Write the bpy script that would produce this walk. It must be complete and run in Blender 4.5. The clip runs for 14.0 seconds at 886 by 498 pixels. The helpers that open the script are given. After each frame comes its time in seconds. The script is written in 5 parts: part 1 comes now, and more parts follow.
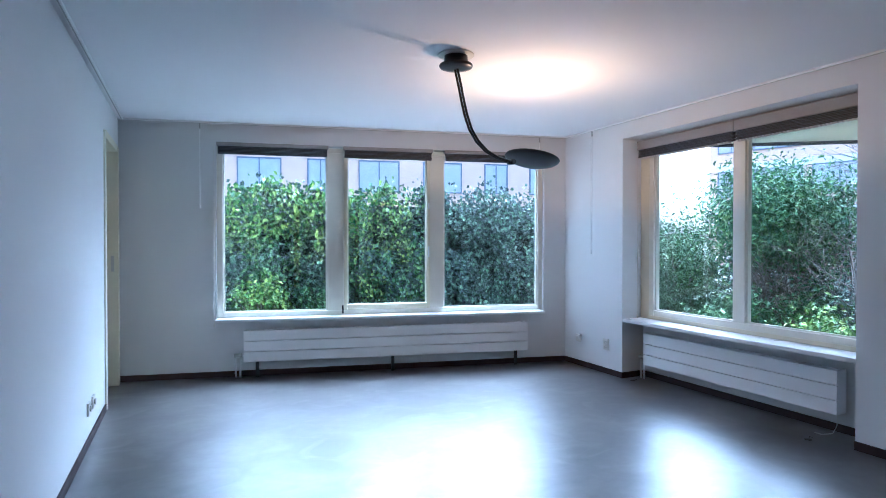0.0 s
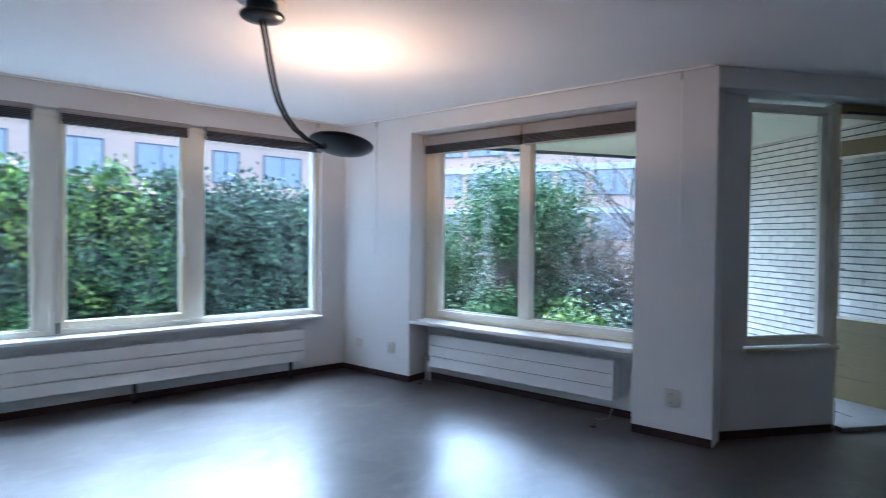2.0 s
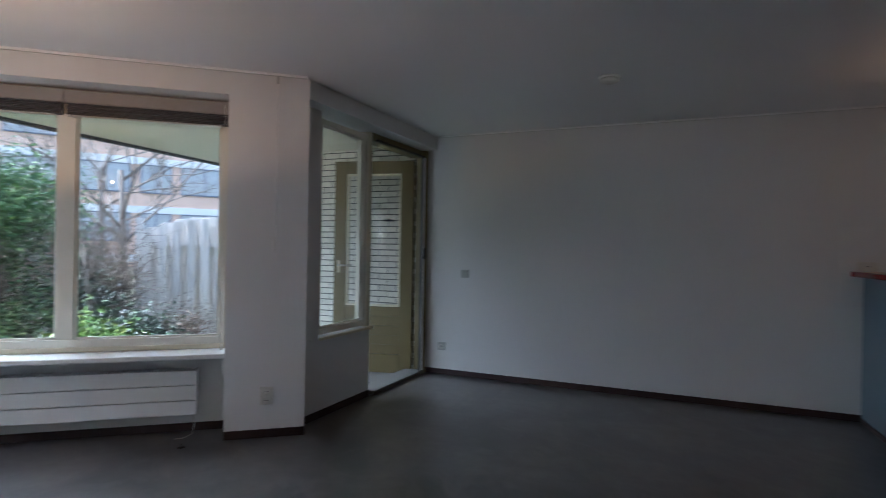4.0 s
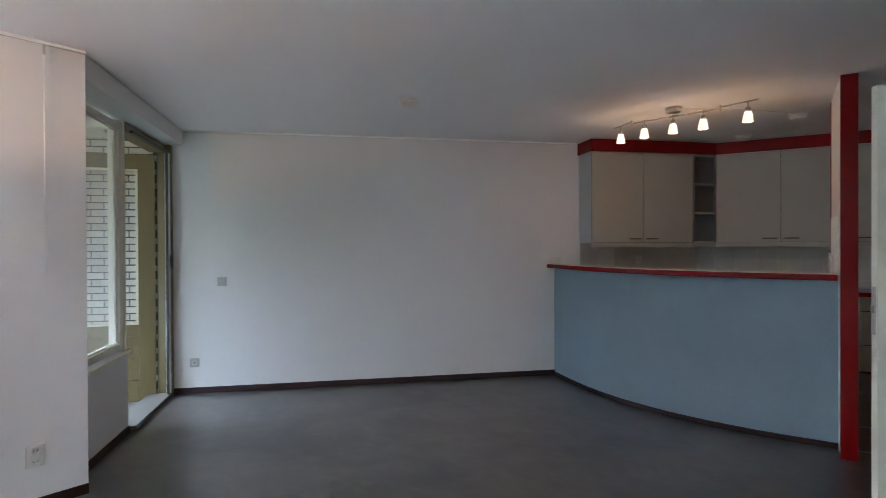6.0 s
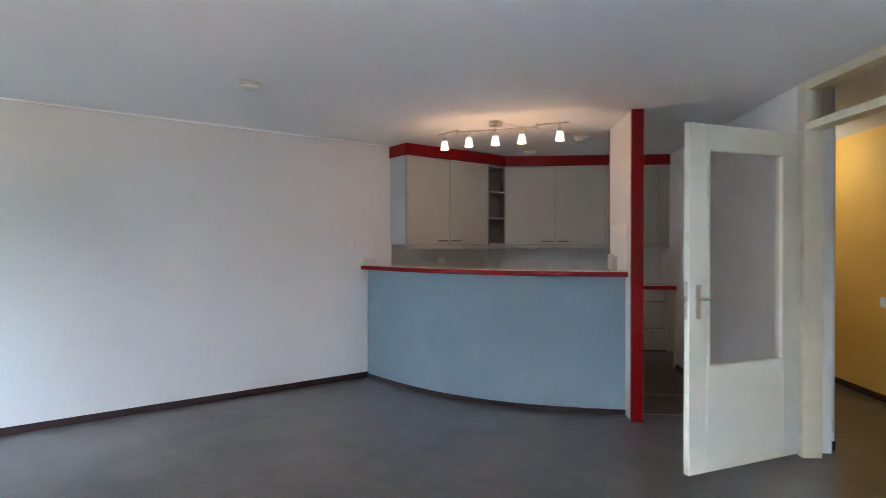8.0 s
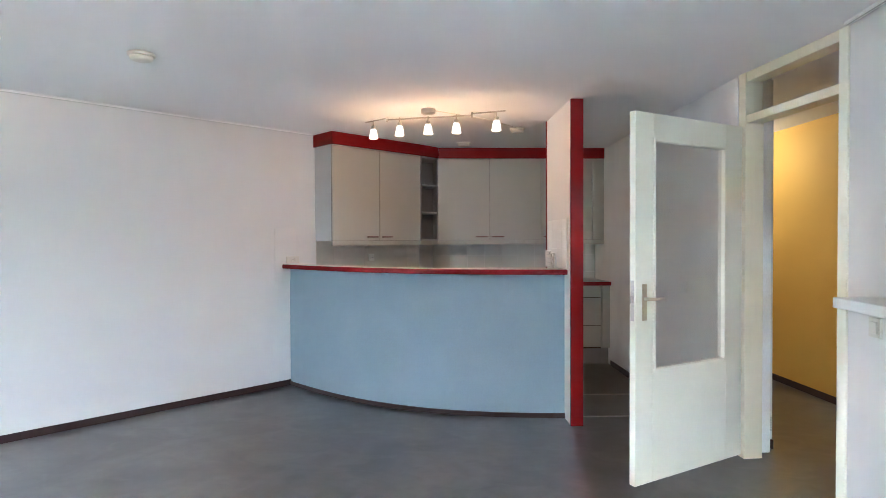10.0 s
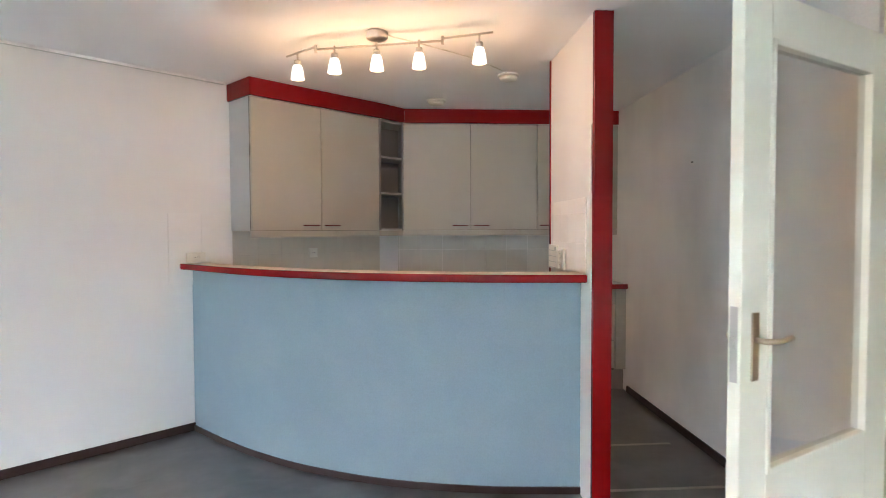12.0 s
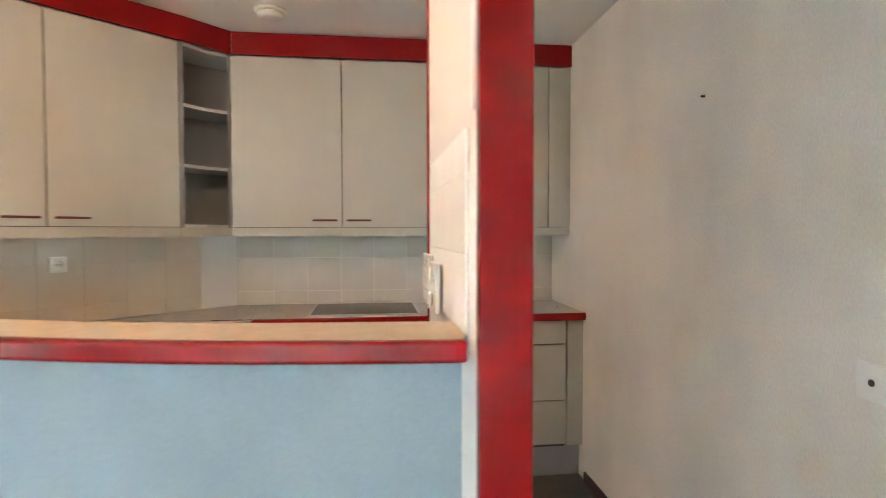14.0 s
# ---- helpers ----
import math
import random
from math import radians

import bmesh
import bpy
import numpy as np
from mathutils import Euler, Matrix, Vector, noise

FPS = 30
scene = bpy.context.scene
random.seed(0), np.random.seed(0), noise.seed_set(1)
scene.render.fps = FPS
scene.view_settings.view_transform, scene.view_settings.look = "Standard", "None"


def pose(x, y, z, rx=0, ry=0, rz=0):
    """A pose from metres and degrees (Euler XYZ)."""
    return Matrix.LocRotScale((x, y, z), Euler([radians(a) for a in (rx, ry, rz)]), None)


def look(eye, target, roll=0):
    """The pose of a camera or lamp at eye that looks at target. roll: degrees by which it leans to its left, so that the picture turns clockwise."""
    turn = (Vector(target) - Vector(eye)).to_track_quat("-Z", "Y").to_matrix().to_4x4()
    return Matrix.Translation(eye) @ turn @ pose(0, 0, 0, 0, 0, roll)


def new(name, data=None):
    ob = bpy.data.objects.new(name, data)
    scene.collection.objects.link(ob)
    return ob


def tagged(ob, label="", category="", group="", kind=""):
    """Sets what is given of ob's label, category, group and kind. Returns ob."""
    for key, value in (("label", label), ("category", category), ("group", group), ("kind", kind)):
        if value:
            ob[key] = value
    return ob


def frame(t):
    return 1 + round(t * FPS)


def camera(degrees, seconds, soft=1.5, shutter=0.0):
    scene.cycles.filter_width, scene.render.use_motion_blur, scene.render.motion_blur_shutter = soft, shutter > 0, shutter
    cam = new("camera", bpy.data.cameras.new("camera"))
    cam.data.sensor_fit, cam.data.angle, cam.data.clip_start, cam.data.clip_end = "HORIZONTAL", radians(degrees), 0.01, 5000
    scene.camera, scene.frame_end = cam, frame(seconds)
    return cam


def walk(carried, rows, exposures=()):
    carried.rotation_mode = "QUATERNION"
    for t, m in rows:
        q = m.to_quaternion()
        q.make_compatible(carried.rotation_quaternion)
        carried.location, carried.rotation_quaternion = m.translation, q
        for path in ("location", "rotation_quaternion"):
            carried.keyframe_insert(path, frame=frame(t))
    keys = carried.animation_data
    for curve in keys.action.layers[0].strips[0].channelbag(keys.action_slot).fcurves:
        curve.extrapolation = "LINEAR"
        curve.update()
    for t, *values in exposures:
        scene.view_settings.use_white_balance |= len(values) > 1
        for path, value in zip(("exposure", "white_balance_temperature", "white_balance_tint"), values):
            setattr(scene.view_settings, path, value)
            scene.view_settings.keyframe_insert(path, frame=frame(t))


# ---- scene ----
cam = camera(76.2, 14.0, soft=0.6, shutter=0.4)
PATH = [
    (0, (0.037, 0.393, 1.275), (0.876, 2.209, 1.253), -0.0),
    (0.5, (0.116, 0.491, 1.274), (0.992, 2.288, 1.246), -0.0),
    (1, (0.124, 0.638, 1.303), (1.108, 2.379, 1.266), 0.0),
    (1.5, (0.038, 0.852, 1.317), (1.267, 2.429, 1.273), 0.2),
    (2, (-0.036, 1.133, 1.306), (1.54, 2.364, 1.268), 0.6),
    (2.5, (-0.009, 1.372, 1.296), (1.809, 2.204, 1.262), 0.9),
    (3, (-0.026, 1.615, 1.286), (1.933, 2.018, 1.261), 0.7),
    (3.5, (-0.071, 1.869, 1.272), (1.929, 1.863, 1.262), 0.7),
    (4, (-0.126, 2.162, 1.276), (1.792, 1.597, 1.272), 1.0),
    (4.2, (-0.14, 2.304, 1.251), (1.718, 1.565, 1.26), 0.4),
    (6.3, (0.484, 3.247, 1.352), (1.627, 1.606, 1.336), -0.1),
    (6.5, (0.583, 3.296, 1.346), (1.653, 1.606, 1.33), -0.1),
    (7, (0.851, 3.359, 1.363), (1.734, 1.564, 1.348), -0.2),
    (7.5, (1.014, 3.368, 1.38), (1.683, 1.483, 1.36), -0.2),
    (8, (1.087, 3.395, 1.357), (1.516, 1.442, 1.344), -0.0),
    (8.5, (1.123, 3.388, 1.38), (1.42, 1.41, 1.358), -0.4),
    (9, (1.123, 3.364, 1.379), (1.363, 1.378, 1.356), -0.4),
    (11.3, (1.178, 2.223, 1.373), (1.338, 0.231, 1.311), -0.2),
    (11.5, (1.168, 2.063, 1.371), (1.321, 0.07, 1.305), -0.2),
    (12, (1.144, 1.583, 1.376), (1.275, -0.412, 1.305), -0.2),
    (12.5, (1.125, 1.133, 1.366), (1.242, -0.863, 1.293), -0.2),
    (13, (1.008, 0.659, 1.324), (1.088, -1.338, 1.258), -0.2),
    (13.3, (0.907, 0.396, 1.329), (0.977, -1.602, 1.269), -0.1),
    (13.5, (0.858, 0.226, 1.332), (0.906, -1.772, 1.267), -0.1),
    (14, (0.663, -0.217, 1.342), (0.669, -2.216, 1.281), -0.1),
]
SKY, UPLIGHT, SPOTS, HALL = 0.15, 3.8, 0.073, 0.36
EXPOSURES = [(0.0, 3.36, 4090, 4), (1.5, 3.28, 4250, 4), (3.0, 2.97, 4380, 5), (4.2, 2.78, 4850, 5), (6.3, 4.25, 4950, 4), (7.5, 4.6, 4930, 4), (9.0, 5.4, 4850, 3), (11.3, 5.6, 5000, 2), (13.0, 5.98, 5300, 0), (14.0, 6.3, 5450, -1)]
walk(cam, [(t, look(eye, target, roll)) for t, eye, target, roll in PATH], EXPOSURES)

# ---- light and exposure ----
world = bpy.data.worlds.new("overcast_sky")
scene.world = world
world.use_nodes = True
_wn = world.node_tree
_bg = _wn.nodes["Background"]
_sky = _wn.nodes.new("ShaderNodeTexSky")
_sky.sky_type = "NISHITA"
_sky.sun_disc = False
_sky.sun_elevation = radians(55)
_sky.sun_rotation = radians(32)
_sky.air_density, _sky.dust_density, _sky.ozone_density = 1.0, 8.0, 1.0
_grey = _wn.nodes.new("ShaderNodeHueSaturation")
_grey.inputs["Saturation"].default_value = 0.65
_wn.links.new(_sky.outputs[0], _grey.inputs["Color"])
_wn.links.new(_grey.outputs[0], _bg.inputs[0])
_bg.inputs[1].default_value = SKY

sun = new("sun", bpy.data.lights.new("sun", "SUN"))
sun.data.energy, sun.data.angle, sun.data.color = 1.1, radians(60), (1.0, 0.97, 0.92)
sun.matrix_world = look((10.5, 16.8, 28), (0, 0, 0))


# ---- materials ----
def nodes_of(name):
    m = bpy.data.materials.new(name)
    m.use_nodes = True
    n = m.node_tree
    return m, n, n.nodes["Principled BSDF"]


def mat(name, color, rough=0.6, metal=0.0, vary=0.08, scale=3.0, grain=60.0, bump=0.05, tone=None, gloss_vary=0.08,
        coat=0.0, per_object=0.0, stretch=(1, 1, 1), depth=0.004):
    """Painted or plain surface: broad stains, fine grain and relief, all at real size."""
    m, n, b = nodes_of(name)
    co = n.nodes.new("ShaderNodeTexCoord")
    mp = n.nodes.new("ShaderNodeMapping")
    mp.inputs["Scale"].default_value = stretch
    n.links.new(co.outputs["Object"], mp.inputs[0])
    big = n.nodes.new("ShaderNodeTexNoise")
    big.inputs["Scale"].default_value, big.inputs["Detail"].default_value = scale, 6
    fine = n.nodes.new("ShaderNodeTexNoise")
    fine.inputs["Scale"].default_value, fine.inputs["Detail"].default_value = grain, 4
    for t in (big, fine):
        n.links.new(mp.outputs[0], t.inputs["Vector"])
    tone = tone or tuple(c * 0.7 for c in color)
    mix = n.nodes.new("ShaderNodeMix")
    mix.data_type = "RGBA"
    mix.inputs["A"].default_value, mix.inputs["B"].default_value = (*color, 1), (*tone, 1)
    ramp = n.nodes.new("ShaderNodeMapRange")
    ramp.inputs["From Min"].default_value, ramp.inputs["From Max"].default_value = 0.42, 0.72
    ramp.inputs["To Max"].default_value = vary * 4
    n.links.new(big.outputs[0], ramp.inputs[0])
    n.links.new(ramp.outputs[0], mix.inputs["Factor"])
    hsv = n.nodes.new("ShaderNodeHueSaturation")
    val = n.nodes.new("ShaderNodeMapRange")
    val.inputs["To Min"].default_value, val.inputs["To Max"].default_value = 1 - vary, 1 + vary
    n.links.new(fine.outputs[0], val.inputs[0])
    out = val.outputs[0]
    if per_object:
        oi = n.nodes.new("ShaderNodeObjectInfo")
        r = n.nodes.new("ShaderNodeMapRange")
        r.inputs["To Min"].default_value, r.inputs["To Max"].default_value = 1 - per_object, 1 + per_object
        n.links.new(oi.outputs["Random"], r.inputs[0])
        mu = n.nodes.new("ShaderNodeMath")
        mu.operation = "MULTIPLY"
        n.links.new(out, mu.inputs[0])
        n.links.new(r.outputs[0], mu.inputs[1])
        out = mu.outputs[0]
    n.links.new(out, hsv.inputs["Value"])
    n.links.new(mix.outputs["Result"], hsv.inputs["Color"])
    n.links.new(hsv.outputs[0], b.inputs["Base Color"])
    rr = n.nodes.new("ShaderNodeMapRange")
    rr.inputs["To Min"].default_value, rr.inputs["To Max"].default_value = max(0.02, rough - gloss_vary), min(1, rough + gloss_vary)
    n.links.new(big.outputs[0], rr.inputs[0])
    n.links.new(rr.outputs[0], b.inputs["Roughness"])
    b.inputs["Metallic"].default_value = metal
    b.inputs["Coat Weight"].default_value = coat
    b.inputs["Coat Roughness"].default_value = 0.12
    if bump:
        bp = n.nodes.new("ShaderNodeBump")
        bp.inputs["Strength"].default_value, bp.inputs["Distance"].default_value = bump, depth
        n.links.new(fine.outputs[0], bp.inputs["Height"])
        n.links.new(bp.outputs[0], b.inputs["Normal"])
    return m


def glass_mat(name, tint=(1, 1, 1), rough=0.0):
    m, n, b = nodes_of(name)
    b.inputs["Base Color"].default_value = (*tint, 1)
    b.inputs["Transmission Weight"].default_value = 1
    b.inputs["Roughness"].default_value = rough
    b.inputs["IOR"].default_value = 1.45
    return m


def glow_mat(name, color, strength):
    m, n, b = nodes_of(name)
    b.inputs["Base Color"].default_value = (*color, 1)
    b.inputs["Emission Color"].default_value = (*color, 1)
    b.inputs["Emission Strength"].default_value = strength
    return m


def leaf_mat(name, dark, light, rough=0.5, shine=0.25, mid_share=0.4):
    """Leaves: each island its own tone between dark and light."""
    m, n, b = nodes_of(name)
    g = n.nodes.new("ShaderNodeNewGeometry")
    ramp = n.nodes.new("ShaderNodeValToRGB")
    e = ramp.color_ramp.elements
    e[0].color, e[1].color = (*dark, 1), (*light, 1)
    mid = e.new(0.7)
    mid.color = (*[(a * (1 - mid_share) + c * mid_share) for a, c in zip(dark, light)], 1)
    n.links.new(g.outputs["Random Per Island"], ramp.inputs[0])
    n.links.new(ramp.outputs[0], b.inputs["Base Color"])
    b.inputs["Roughness"].default_value = rough
    b.inputs["Specular IOR Level"].default_value = shine
    return m


WALL = mat("white_wall_paint", (0.72, 0.715, 0.695), 0.75, vary=0.03, scale=1.3, grain=180, bump=0.12, tone=(0.64, 0.635, 0.615))
WALL_E = mat("worn_white_wall_paint", (0.85, 0.84, 0.80), 0.7, vary=0.15, scale=1.9, grain=160, bump=0.14, tone=(0.62, 0.615, 0.59), stretch=(1, 1, 0.6))
WALL_D = mat("off_white_wall_paint", (0.70, 0.695, 0.675), 0.75, vary=0.05, scale=1.1, grain=150, bump=0.14, tone=(0.66, 0.65, 0.63))
CEIL = mat("white_ceiling_paint", (0.83, 0.83, 0.82), 0.85, vary=0.02, scale=0.9, grain=220, bump=0.1)
BLUE = mat("pale_blue_wall_paint", (0.215, 0.280, 0.326), 0.72, vary=0.11, scale=2.4, grain=120, bump=0.12, tone=(0.27, 0.337, 0.38))
YELLOW = mat("ochre_yellow_wall_paint", (0.74, 0.46, 0.085), 0.7, vary=0.03, scale=1.5, grain=150, bump=0.1)
RED = mat("glossy_red_paint", (0.195, 0.0022, 0.004), 0.24, vary=0.012, scale=5, grain=90, bump=0.0, tone=(0.185, 0.002, 0.0038), coat=0.0, gloss_vary=0.01)
RED.node_tree.nodes["Principled BSDF"].inputs["Specular IOR Level"].default_value = 0.38
CREAM = mat("cream_wood_paint", (0.71, 0.66, 0.49), 0.42, vary=0.04, scale=4, grain=40, bump=0.05, tone=(0.60, 0.54, 0.38), stretch=(6, 6, 1))
LEAFPAINT = mat("pale_door_paint", (0.80, 0.79, 0.66), 0.4, vary=0.03, scale=3, grain=50, bump=0.04)
FRAME = mat("off_white_window_paint", (0.74, 0.71, 0.60), 0.42, vary=0.04, scale=4, grain=40, bump=0.05, tone=(0.64, 0.60, 0.47), stretch=(6, 6, 1))
OLIVE = mat("olive_brown_door_paint", (0.15, 0.118, 0.043), 0.45, vary=0.07, scale=4, grain=50, bump=0.05, tone=(0.12, 0.09, 0.034), stretch=(6, 6, 1))
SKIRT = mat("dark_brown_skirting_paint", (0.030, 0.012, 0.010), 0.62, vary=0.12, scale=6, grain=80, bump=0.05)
WHITE_METAL = mat("white_enamelled_steel", (0.84, 0.84, 0.82), 0.38, vary=0.02, scale=3, grain=100, bump=0.02)
SILL = mat("white_stone_sill", (0.85, 0.84, 0.82), 0.3, vary=0.06, scale=8, grain=70, bump=0.02)
PLASTIC = mat("white_plastic", (0.66, 0.64, 0.575), 0.4, vary=0.02, bump=0.0)
GREY_PLASTIC = mat("grey_plastic", (0.42, 0.43, 0.40), 0.45, vary=0.03, bump=0.02)
DARK = mat("black_plastic", (0.015, 0.015, 0.016), 0.4, vary=0.05, bump=0.02)
LAMP_BLACK = mat("dark_lacquered_steel", (0.018, 0.019, 0.022), 0.3, vary=0.06, bump=0.02)
STEEL = mat("brushed_nickel", (0.55, 0.52, 0.47), 0.35, metal=1.0, vary=0.05, grain=200, bump=0.02)
BRASS = mat("champagne_aluminium", (0.60, 0.52, 0.38), 0.35, metal=1.0, vary=0.05, bump=0.02)
BLIND = mat("grey_aluminium_blind", (0.30, 0.275, 0.255), 0.5, vary=0.06, scale=3, grain=60, bump=0.03, per_object=0.1)
BLIND_DARK = mat("dark_blind_slats", (0.045, 0.045, 0.05), 0.5, vary=0.06, bump=0.03, per_object=0.15)
CAB = mat("pale_grey_laminate", (0.40, 0.385, 0.33), 0.5, vary=0.025, scale=3, grain=130, bump=0.03)
CAB_SIDE = mat("grey_white_cabinet_board", (0.46, 0.465, 0.47), 0.55, vary=0.03, bump=0.03)
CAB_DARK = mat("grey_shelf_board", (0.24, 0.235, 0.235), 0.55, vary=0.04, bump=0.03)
TOP = mat("beige_speckled_laminate", (0.50, 0.43, 0.34), 0.35, vary=0.08, scale=30, grain=300, bump=0.02)
GREY_TOP = mat("grey_speckled_worktop", (0.35, 0.33, 0.30), 0.3, vary=0.1, scale=40, grain=350, bump=0.02)
TILE_D = mat("painted_wall_tile", (0.705, 0.70, 0.68), 0.45, vary=0.03, scale=4, grain=60, bump=0.03, per_object=0.015)
TILE_K = mat("glazed_cream_grey_tile", (0.58, 0.57, 0.52), 0.15, vary=0.03, scale=4, grain=30, bump=0.02, per_object=0.03)
TILE_B = mat("glazed_beige_tile", (0.56, 0.52, 0.44), 0.2, vary=0.03, scale=4, grain=30, bump=0.02, per_object=0.02)
TILE = mat("glazed_white_tile", (0.81, 0.80, 0.765), 0.35, vary=0.02, scale=4, grain=30, bump=0.02, per_object=0.02)
GROUT = mat("grey_grout", (0.70, 0.69, 0.65), 0.9, vary=0.08, bump=0.1)
BRICK = mat("cream_facing_brick", (0.70, 0.68, 0.58), 0.85, vary=0.1, scale=12, grain=120, bump=0.3, per_object=0.1)
MORTAR = mat("dark_mortar", (0.13, 0.125, 0.11), 0.95, vary=0.1, grain=200, bump=0.3)
SOFFIT = mat("pale_green_soffit_paint", (0.68, 0.65, 0.51), 0.7, vary=0.04, bump=0.05)
FASCIA = mat("dark_fascia_board", (0.06, 0.06, 0.065), 0.6, vary=0.08, bump=0.05)
SOIL = mat("garden_soil", (0.045, 0.045, 0.025), 0.95, vary=0.25, scale=1.2, grain=14, bump=0.6, tone=(0.05, 0.07, 0.025), depth=0.03)
PAVE = mat("grey_terrace_tile", (0.15, 0.145, 0.13), 0.85, vary=0.12, scale=2, grain=80, bump=0.2, per_object=0.1)
FAR_BRICK = mat("pale_orange_brick", (0.66, 0.455, 0.335), 0.9, vary=0.08, scale=0.8, grain=14, bump=0.1, stretch=(1, 1, 3.5))
FAR_BAND = mat("pale_concrete_band", (0.72, 0.69, 0.64), 0.85, vary=0.05, scale=0.5, bump=0.05)
FAR_FRAME = mat("blue_grey_window_frame", (0.13, 0.14, 0.18), 0.5, vary=0.05, bump=0.0)
FAR_PANE = mat("far_window_pane", (0.40, 0.385, 0.36), 0.35, vary=0.2, scale=0.7, grain=3, bump=0.0, tone=(0.36, 0.38, 0.40))
ROOF = mat("dark_roof_edge", (0.08, 0.08, 0.085), 0.7, vary=0.1, bump=0.05)
FENCE = mat("weathered_grey_fence_wood", (0.60, 0.57, 0.53), 0.9, vary=0.12, scale=3, grain=40, bump=0.25, tone=(0.27, 0.25, 0.22), per_object=0.1, stretch=(5, 5, 0.6))
BARK = mat("grey_brown_bark", (0.15, 0.12, 0.095), 0.9, vary=0.2, scale=10, grain=60, bump=0.5, depth=0.01)
# pale end and dark-weighted middle put glints and shade into the leaf colour
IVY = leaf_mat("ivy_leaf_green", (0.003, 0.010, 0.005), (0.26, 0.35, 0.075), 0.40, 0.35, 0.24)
LAUREL = leaf_mat("laurel_leaf_green", (0.020, 0.065, 0.022), (0.20, 0.30, 0.095), 0.55, 0.15, 0.32)
PALE_LEAF = leaf_mat("pale_shrub_leaf", (0.035, 0.07, 0.03), (0.17, 0.24, 0.09), 0.6, 0.1)
DRY_LEAF = leaf_mat("dry_twig_leaf", (0.10, 0.072, 0.052), (0.29, 0.22, 0.165), 0.8, 0.05)
BRIGHT_LEAF = leaf_mat("bright_ground_leaf", (0.05, 0.13, 0.025), (0.30, 0.38, 0.075), 0.5, 0.15)
# darker ivy; on low hedge clumps its colour stands in for shade
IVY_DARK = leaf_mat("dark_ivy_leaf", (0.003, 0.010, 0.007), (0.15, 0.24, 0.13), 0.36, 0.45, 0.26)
HANDLE = mat("dark_red_handle_lacquer", (0.10, 0.010, 0.010), 0.35, vary=0.03, bump=0)
GLASS = glass_mat("window_glass")
FROST = glass_mat("door_glass", (0.90, 0.90, 0.87), 0.012)
FROST.node_tree.nodes["Principled BSDF"].inputs["Transmission Weight"].default_value = 0.94
SPOT_GLASS = glow_mat("lit_opal_glass", (1.0, 0.74, 0.46), 0.075)
LED = glow_mat("lit_uplighter_bulb", (1.0, 0.70, 0.40), 1.0)
HOB = mat("dark_grey_hob_glass", (0.09, 0.088, 0.085), 0.2, vary=0.05, bump=0)
RED_INK = mat("red_button_plastic", (0.5, 0.05, 0.04), 0.4, vary=0.02, bump=0)


def floor_mat():
    """Dark grey-brown marbled linoleum with a satin wax, paler worn clouds and fine scuffs."""
    m, n, b = nodes_of("grey_brown_linoleum")
    co = n.nodes.new("ShaderNodeTexCoord")

    def noise(scale, detail, distortion, stretch=(1, 1, 1), turn=0.0):
        mp = n.nodes.new("ShaderNodeMapping")
        mp.inputs["Scale"].default_value = stretch
        mp.inputs["Rotation"].default_value = (0, 0, radians(turn))
        n.links.new(co.outputs["Object"], mp.inputs[0])
        t = n.nodes.new("ShaderNodeTexNoise")
        t.inputs["Scale"].default_value, t.inputs["Detail"].default_value, t.inputs["Distortion"].default_value = scale, detail, distortion
        n.links.new(mp.outputs[0], t.inputs["Vector"])
        return t.outputs[0]

    def spread(value, lo, hi, to0=0.0, to1=1.0):
        r = n.nodes.new("ShaderNodeMapRange")
        for k, v in (("From Min", lo), ("From Max", hi), ("To Min", to0), ("To Max", to1)):
            r.inputs[k].default_value = v
        n.links.new(value, r.inputs[0])
        return r.outputs[0]

    def blend(fac, c0, c1):
        x = n.nodes.new("ShaderNodeMix")
        x.data_type = "RGBA"
        n.links.new(fac, x.inputs["Factor"])
        for k, c in (("A", c0), ("B", c1)):
            if isinstance(c, tuple):
                x.inputs[k].default_value = (*c, 1)
            else:
                n.links.new(c, x.inputs[k])
        return x.outputs["Result"]

    clouds = noise(2.0, 6, 0.7)
    marble = noise(9, 6, 0.5, (1, 1.3, 1), 30)
    scuff = noise(3.0, 6, 1.0, (1, 1.5, 1), -50)
    fine = noise(240, 3, 0)
    col = blend(spread(clouds, 0.32, 0.68), (0.020, 0.0185, 0.0185), (0.135, 0.125, 0.120))
    col = blend(spread(marble, 0.35, 0.9, 0.0, 0.55), col, (0.030, 0.027, 0.027))
    col = blend(spread(scuff, 0.52, 0.80, 0.0, 0.6), col, (0.19, 0.178, 0.168))
    n.links.new(col, b.inputs["Base Color"])
    n.links.new(spread(clouds, 0.1, 0.9, 0.30, 0.44), b.inputs["Roughness"])
    bp = n.nodes.new("ShaderNodeBump")
    bp.inputs["Strength"].default_value, bp.inputs["Distance"].default_value = 0.04, 0.001
    n.links.new(fine, bp.inputs["Height"])
    n.links.new(bp.outputs[0], b.inputs["Normal"])
    n.links.new(spread(scuff, 0.3, 0.75, 1.12, 0.82), b.inputs["Specular IOR Level"])
    b.inputs["Coat Weight"].default_value = 0.45
    b.inputs["Coat Roughness"].default_value = 0.32
    return m


FLOOR = floor_mat()


